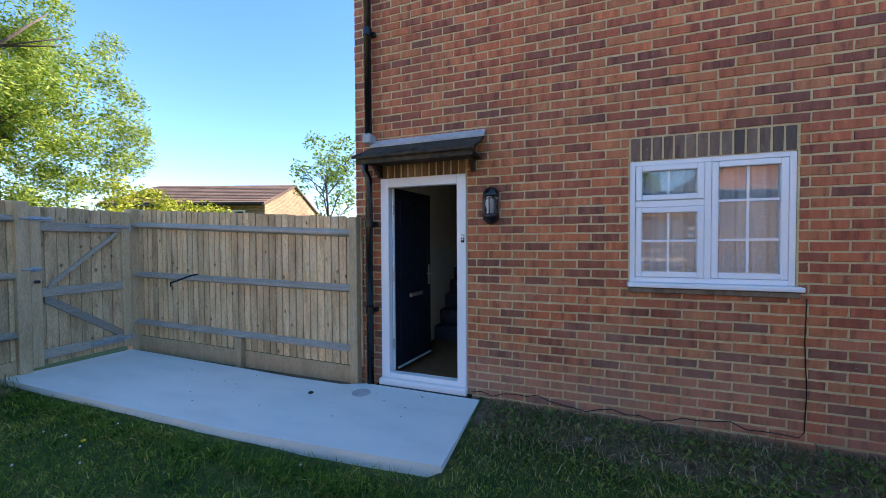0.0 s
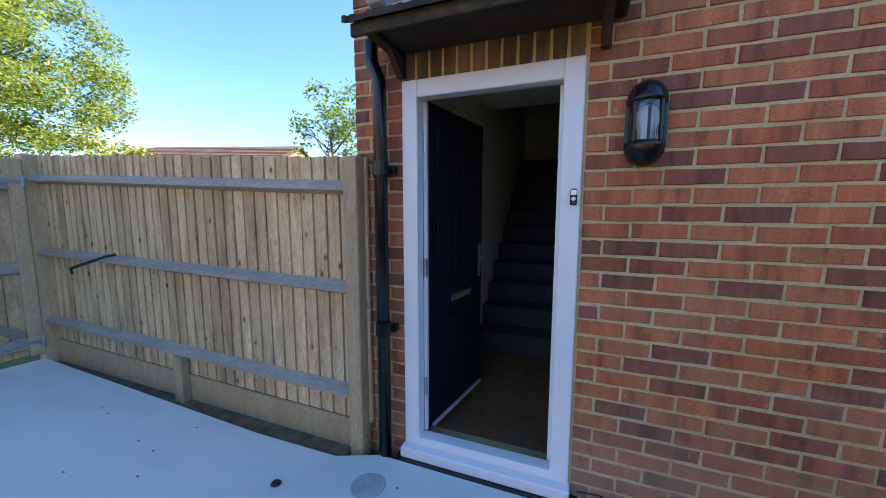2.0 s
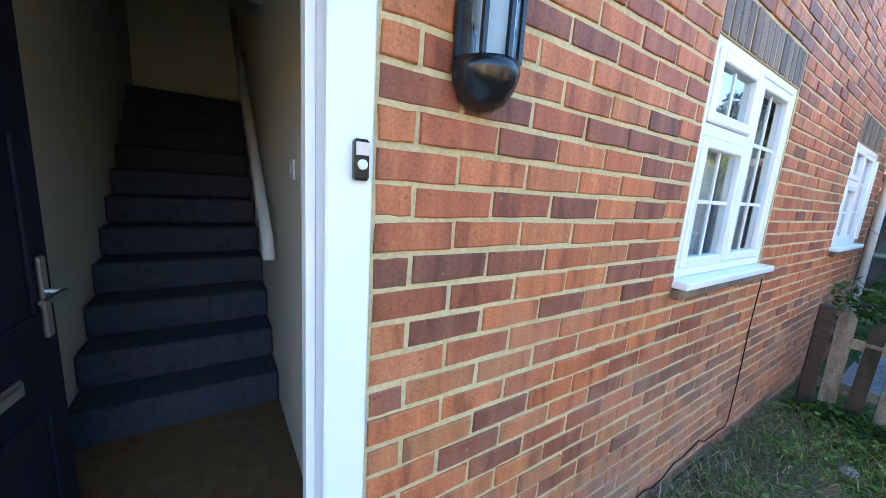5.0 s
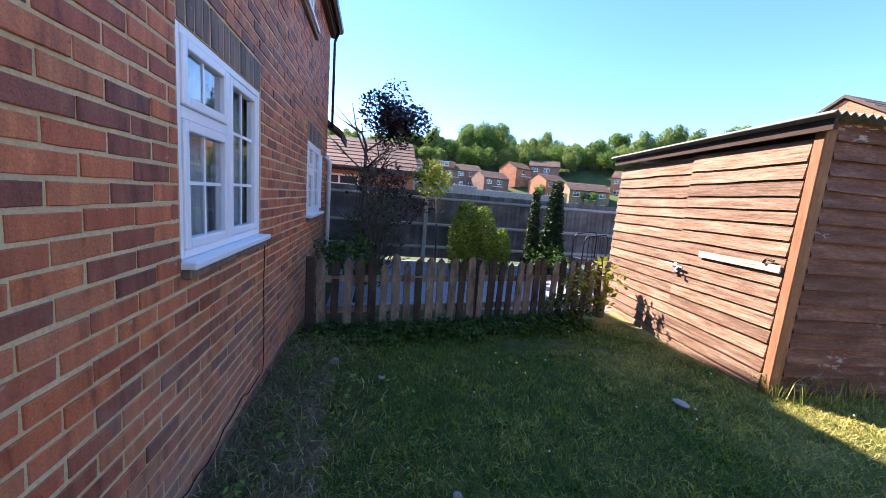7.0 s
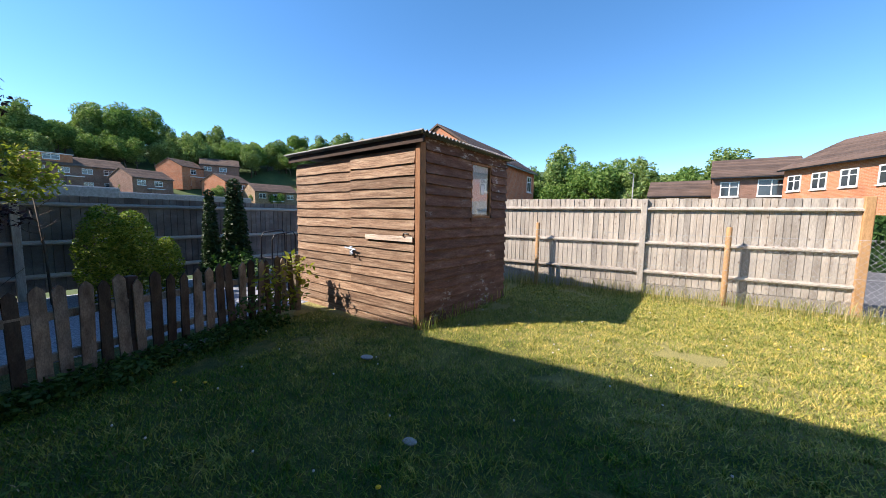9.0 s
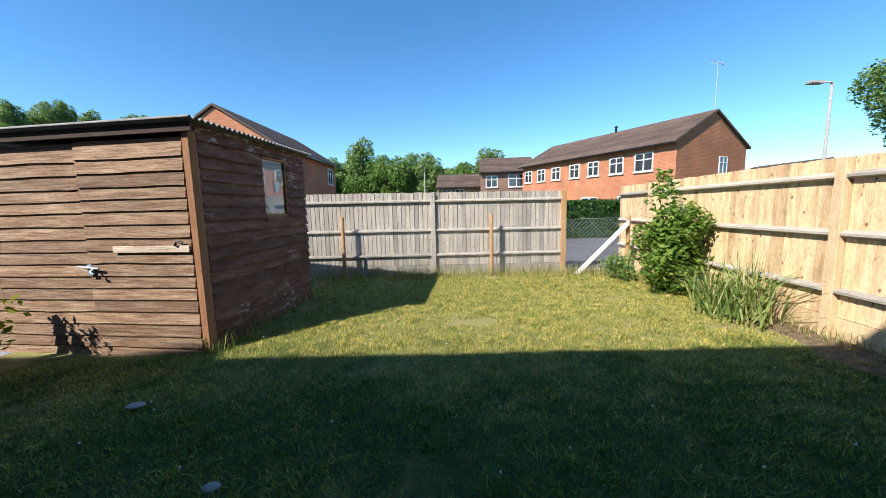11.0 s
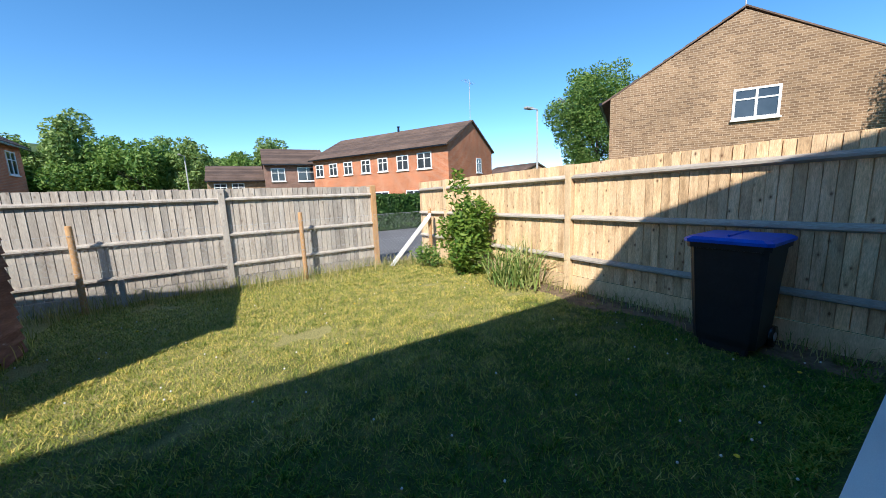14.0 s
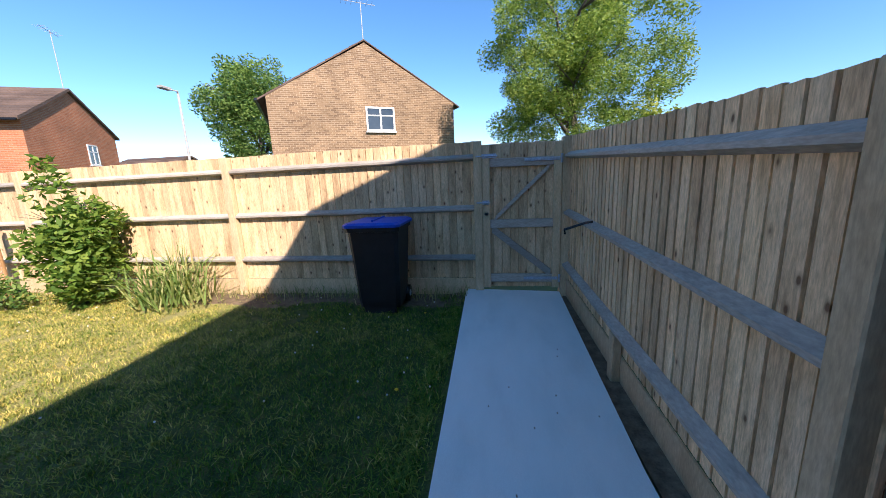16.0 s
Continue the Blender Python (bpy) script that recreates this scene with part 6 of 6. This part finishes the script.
def dormer(h, u0, u1, eave, ridge, D):
    """Box dormer hung with red tiles on the garden side of a roof, with a white window and a pale flat roof."""
    part("dormer", box(B(), u0, u1, 0.5, D / 2, eave + 0.3, ridge + 0.1), M_FARRED, h, "red tile-hung dormer")
    part("dormer_roof", box(B(), u0 - 0.15, u1 + 0.15, 0.3, D / 2 + 0.1, ridge + 0.1, ridge + 0.22), M_WHITEPAINT, h, "pale flat dormer roof")
    far_window(h, (u0 + u1) / 2 - 1.1, eave + 0.75, 2.2, 0.95, "front", 0.5)


FAR = ((3, 96, M_FARDARK, 0.4, 9.0, 10), (-5.0, 98, M_FARDARK, 0.3, 9.0, 14), (-13.0, 96, M_FARDARK, 0.0, 13.5, 8), (-19.4, 91, M_FARDARK, 0.0, 7.5, 26), (-23.6, 99, M_FARRED, 0.0, 6.4, 38), (-26.5, 101, M_FARDARK, 0.2, 8.0, -10),
       (-28.6, 93, M_FARRED, -0.6, 7.0, 34), (-33.5, 88, M_FARBROWN, -0.8, 9.5, 12), (-38.5, 96, M_FARRED, 0.0, 8.0, -24), (-44, 98, M_FARDARK, 0.0, 8.0, 18))
for b, d, wall, dz, L, off in FAR:
    a = math.radians(b)
    x, y = 0.6 + d * math.cos(a), -0.8 + d * math.sin(a)
    t = math.radians(-90 + b * 0.6 + off)
    w = [(u, z, 1.5, 1.0) for u in (np.arange(0.8, L - 1.8, 3.1) if L > 6.5 else (2.2,)) for z in (3.1, 0.6)]
    h = house((x - math.cos(t) * L / 2, y - math.sin(t) * L / 2, hill(x, y) + dz), math.degrees(t), L, 6.5, 4.6, 6.3, wall, "distant brick house on the rising ground", w, [(2.6, 3.1, 1.2, 1.0)], group="far houses")
    part("porch", box(B(), L * 0.35, L * 0.35 + 2.2, -1.1, 0.0, -0.2, 2.4, 0.03), wall, h)
    part("porch_roof", box(B(), L * 0.35 - 0.15, L * 0.35 + 2.35, -1.3, 0.0, 2.405, 2.55), M_WHITEPAINT, h, "pale flat porch roof")
    if L > 10:
        dormer(h, 0.5, 6.0, 4.6, 6.3, 6.5)
for x, y, l in ((20, -3, 7.0), (24, -10, 9.0)):
    solid("flat_garage", box(B(), x, x + 3, y - l / 2, y + l / 2, -0.3, 2.35, 0.05), M_STONE, "flat-roofed pale garage beyond the old fence", "garage", "garages")

# hedge, lamp post
hd = B()
box(hd, -9.4, -4.4, -17.6, -16.4, -0.1, 1.45)
hedge = thing("hedge", (0, 0, 0), "clipped dark green hedge across the road", "hedge")
part("core", hd, M_LEAF_DARK, hedge)
rng = np.random.default_rng(40)
n = 14000
p = np.stack([rng.uniform(-9.5, -4.3, n), rng.uniform(-17.7, -16.25, n), rng.uniform(0, 1.58, n)], 1)
q = rng.normal(size=(n, 3)) * 0.05
w = rng.normal(size=(n, 3)) * 0.03
me = raw_mesh("leaves", np.stack([p - q, p + w, p + q, p - w], 1).reshape(-1, 3).tolist(), np.arange(4 * n).reshape(-1, 4).tolist(), M_LEAF_DARK)
ob = new("leaves", me)
ob.parent = hedge
tagged(ob, kind="stuff")
sl = thing("street_lamp", (-14.0, -14.4, -0.05), "tall pale grey street lamp", "street lamp")
part("pole", lathe(B(), [(0.08, 0), (0.075, 1.2), (0.06, 1.25), (0.045, 5.7)], 12), M_STONE, sl, "", True)
part("arm", tube(B(), [(0, 0, 5.6), (0.05, 0.05, 5.72), (0.3, -0.25, 5.8)], 0.03, 8), M_STONE, sl)
part("lamp_head", box(B(), 0.05, 0.6, -0.42, -0.18, 5.76, 5.88, 0.03), M_STONE, sl, "flat grey lamp head")
sl2 = copy_thing(sl, pose(2.6, -40.0, -0.05, 0, 0, 90))

# ---- trees ----
plant("ash_tree", (-14.6, 2.4, -0.1), "large light green ash tree with a ragged crown", "tree", 51,
      lambda g: lobes(g, 260, 0, 0.0, 5.7, 3.75, 4.6, 0.25, 0.62), M_LEAF_ASH, 1900, 0.045, 6.5, 2.2, 0.2, 14, long=1.3, up=0.8, shell=0.35)
plant("yellow_shrub", (-12.0, 5.8, -0.1), "tall yellow-green shrub behind the fence", "shrub", 52,
      lambda g: [(0.4 * g.normal(), y, 3.45 - 0.2 * (y + 1.7) - 1.6 * g.random() ** 2, 0.22 + 0.22 * g.random()) for y in np.linspace(-2.0, 2.6, 60)], M_LEAF_YELLOW, 800, 0.065, 2.2, 1.3, 0.06, 9, shell=0.35)
plant("young_tree", (-6.9, 8.4, -0.1), "slender young tree with airy leaves", "tree", 53,
      lambda g: lobes(g, 46, 0, 0, 4.2, 1.35, 1.8, 0.22, 0.45), M_LEAF_FAR, 520, 0.065, 4.2, 1.3, 0.07, 12, up=0.9, shell=0.3)
plant("big_tree", (-24.5, -18.2, -0.1), "tall broad green tree behind the gable house", "tree", 54,
      lambda g: lobes(g, 90, 0, 0, 7.0, 3.1, 3.8, 0.45, 1.0), M_LEAF_FAR, 700, 0.10, 6.5, 3.0, 0.25, 10, shell=0.45)
# leaf greens paled to paint distance haze over the wooded slope
M_LEAF_HILL = leaf_mat("hazed_hill_leaves", [(0.0, (0.09, 0.15, 0.045)), (0.5, (0.20, 0.29, 0.08)), (1.0, (0.34, 0.42, 0.15))])
protos = []
for k, (rx, rz, cz) in enumerate(((3.6, 3.4, 6.2), (2.8, 4.2, 7.2), (4.4, 3.0, 6.4))):
    protos.append(plant("oak_tree", ((38, -46, 0), (46, -58, 0), (30, -52, 0))[k], "dense green tree on the wooded slope", "tree", 60 + k,
                        lambda g: lobes(g, 34, 0, 0, cz, rx, rz, 0.9, 1.6), (M_LEAF_HILL, M_LEAF_HILL, M_LEAF_FAR)[k], 190, 0.24, 5.0, 2.6, 0.25, 7, group="wooded slope", shell=0.6))
rng = np.random.default_rng(70)


def wood(b0, b1, d0, d1, n, s0, s1):
    for k in range(n):
        b = math.radians(b0 + (b1 - b0) * (k + 0.7 * rng.random()) / n)
        d = d0 + (d1 - d0) * rng.random()
        x, y = 0.6 + d * math.cos(b), -0.8 + d * math.sin(b)
        s = s0 + (s1 - s0) * rng.random()
        m = Matrix.LocRotScale((x, y, hill(x, y) - 0.3), Euler((0, 0, rng.random() * 6.28)), (s, s, s * (0.85 + 0.4 * rng.random())))
        copy_thing(protos[rng.integers(3)], m)


wood(14, -64, 112, 121, 66, 0.55, 0.82)
wood(12, -64, 105, 112, 64, 0.5, 0.78)
wood(10, -58, 84, 94, 16, 0.25, 0.42)
wood(-14.5, -18.5, 114, 117, 3, 1.05, 1.15)
wood(-64, -90, 44, 54, 13, 0.6, 0.78)
wood(-90, -100, 62, 75, 5, 0.8, 1.0)
wood(-120, -215, 70, 90, 14, 0.5, 0.8)

# ---- bricks of the house wall, last ----
SOLDIERS = [(0.017, 0.888, 2.07), (2.22, 3.25, 2.07), (4.95, 6.0, 2.02)]


def brick_faces(x0, x1, z0, z1, y, vs, fs, uneven=0.0022):
    """A brick's face and its four returns into the joint, its arrises softened and its corners a little out of true."""
    c, k = 0.0028, len(vs)
    xs = [x0 + (x1 - x0) * f for f in (0.0, 0.35, 0.7, 1.0)]
    ring = [(x, z0) for x in xs] + [(x, z1) for x in xs[::-1]]
    ring = [(x + random.uniform(-uneven, uneven), z + random.uniform(-uneven, uneven)) for x, z in ring]
    mx, mz, n = (x0 + x1) / 2, (z0 + z1) / 2, len(ring)
    vs += [(x + math.copysign(c, mx - x), y, z + math.copysign(c, mz - z)) for x, z in ring]
    vs += [(x, y + 0.003, z) for x, z in ring]
    vs += [(x, 0.013, z) for x, z in ring]
    fs.append(tuple(range(k, k + n)))
    for i in range(n):
        j = (i + 1) % n
        fs.append((k + n + i, k + n + j, k + j, k + i))
        fs.append((k + 2 * n + i, k + 2 * n + j, k + n + j, k + n + i))


rng = np.random.default_rng(80)
PITCH, COURSE, JOINT = 0.212, 0.0735, 0.0130
rest_v, rest_f, count, shared = [], [], 0, {}
FIRST = -0.173
TOPS = [FIRST + COURSE * round((c + 0.215 - FIRST) / COURSE) for a, b, c in SOLDIERS]
blocked = [(STEP, HX1, LOW - 0.03, EAVE)] + [(a, b, c, d) for a, b, c, d in HOLES] + [(a, b, c, top) for (a, b, c), top in zip(SOLDIERS, TOPS)]
course = 0
z = FIRST
while z + COURSE <= EAVE:
    shift = -0.499 + (0 if course % 2 else PITCH / 2)
    gaps = sorted([(a - JOINT / 2 if a > HX0 + 0.3 else a, b + JOINT / 2) for a, b, c, d in blocked if c < z + COURSE - 0.02 and d > z + 0.02])
    x = shift
    while x < HX1:
        spans = [(max(x, HX0), min(x + PITCH, HX1))] if min(x + PITCH, HX1) - max(x, HX0) > 0.03 else []
        for a, b in gaps:
            spans = [s for p, q in spans for s in ((p, min(q, a)), (max(p, b), q)) if s[1] - s[0] > 0.03]
        for p, q in spans:
            y = 0.002 + 0.0024 * max(-1.5, min(1.0, float(rng.normal())))
            dz = 0.0012 * float(rng.normal())
            x0, x1, z0, z1 = p + JOINT / 2, q - JOINT / 2, z + JOINT / 2 + dz, z + COURSE - JOINT / 2 + dz
            if 0.9 < p < 3.4 and 0.12 < z < 2.0 and count < 300:
                key = round(x1 - x0, 3)
                if key not in shared:
                    v, f = [], []
                    brick_faces(0.0, key, 0.0, z1 - z0, 0.003, v, f)
                    shared[key] = raw_mesh("brick", v, f, M_BRICK)
                piece("brick", shared[key], wall_south, (x0, y - 0.003, z0))
                count += 1
            else:
                brick_faces(x0, x1, z0, z1, y, rest_v, rest_f)
        x += PITCH
    course += 1
    z += COURSE
ob = new("brickwork", raw_mesh("brickwork", rest_v, rest_f, M_BRICK))
ob.parent = wall_south
tagged(ob, kind="stuff")
for (a, b, c), top in zip(SOLDIERS, TOPS):
    n = round((b - a) / COURSE)
    w = (b - a) / n
    v, f = [], []
    brick_faces(0.0, w - JOINT, 0.0, top - c - JOINT, 0.003, v, f)
    me = raw_mesh("soldier_brick", v, f, M_SOLDIER)
    for i in range(n):
        piece("soldier_brick", me, wall_south, (a + i * w + JOINT / 2, 0.002 * float(rng.normal()) * 0.5, c + 0.005))
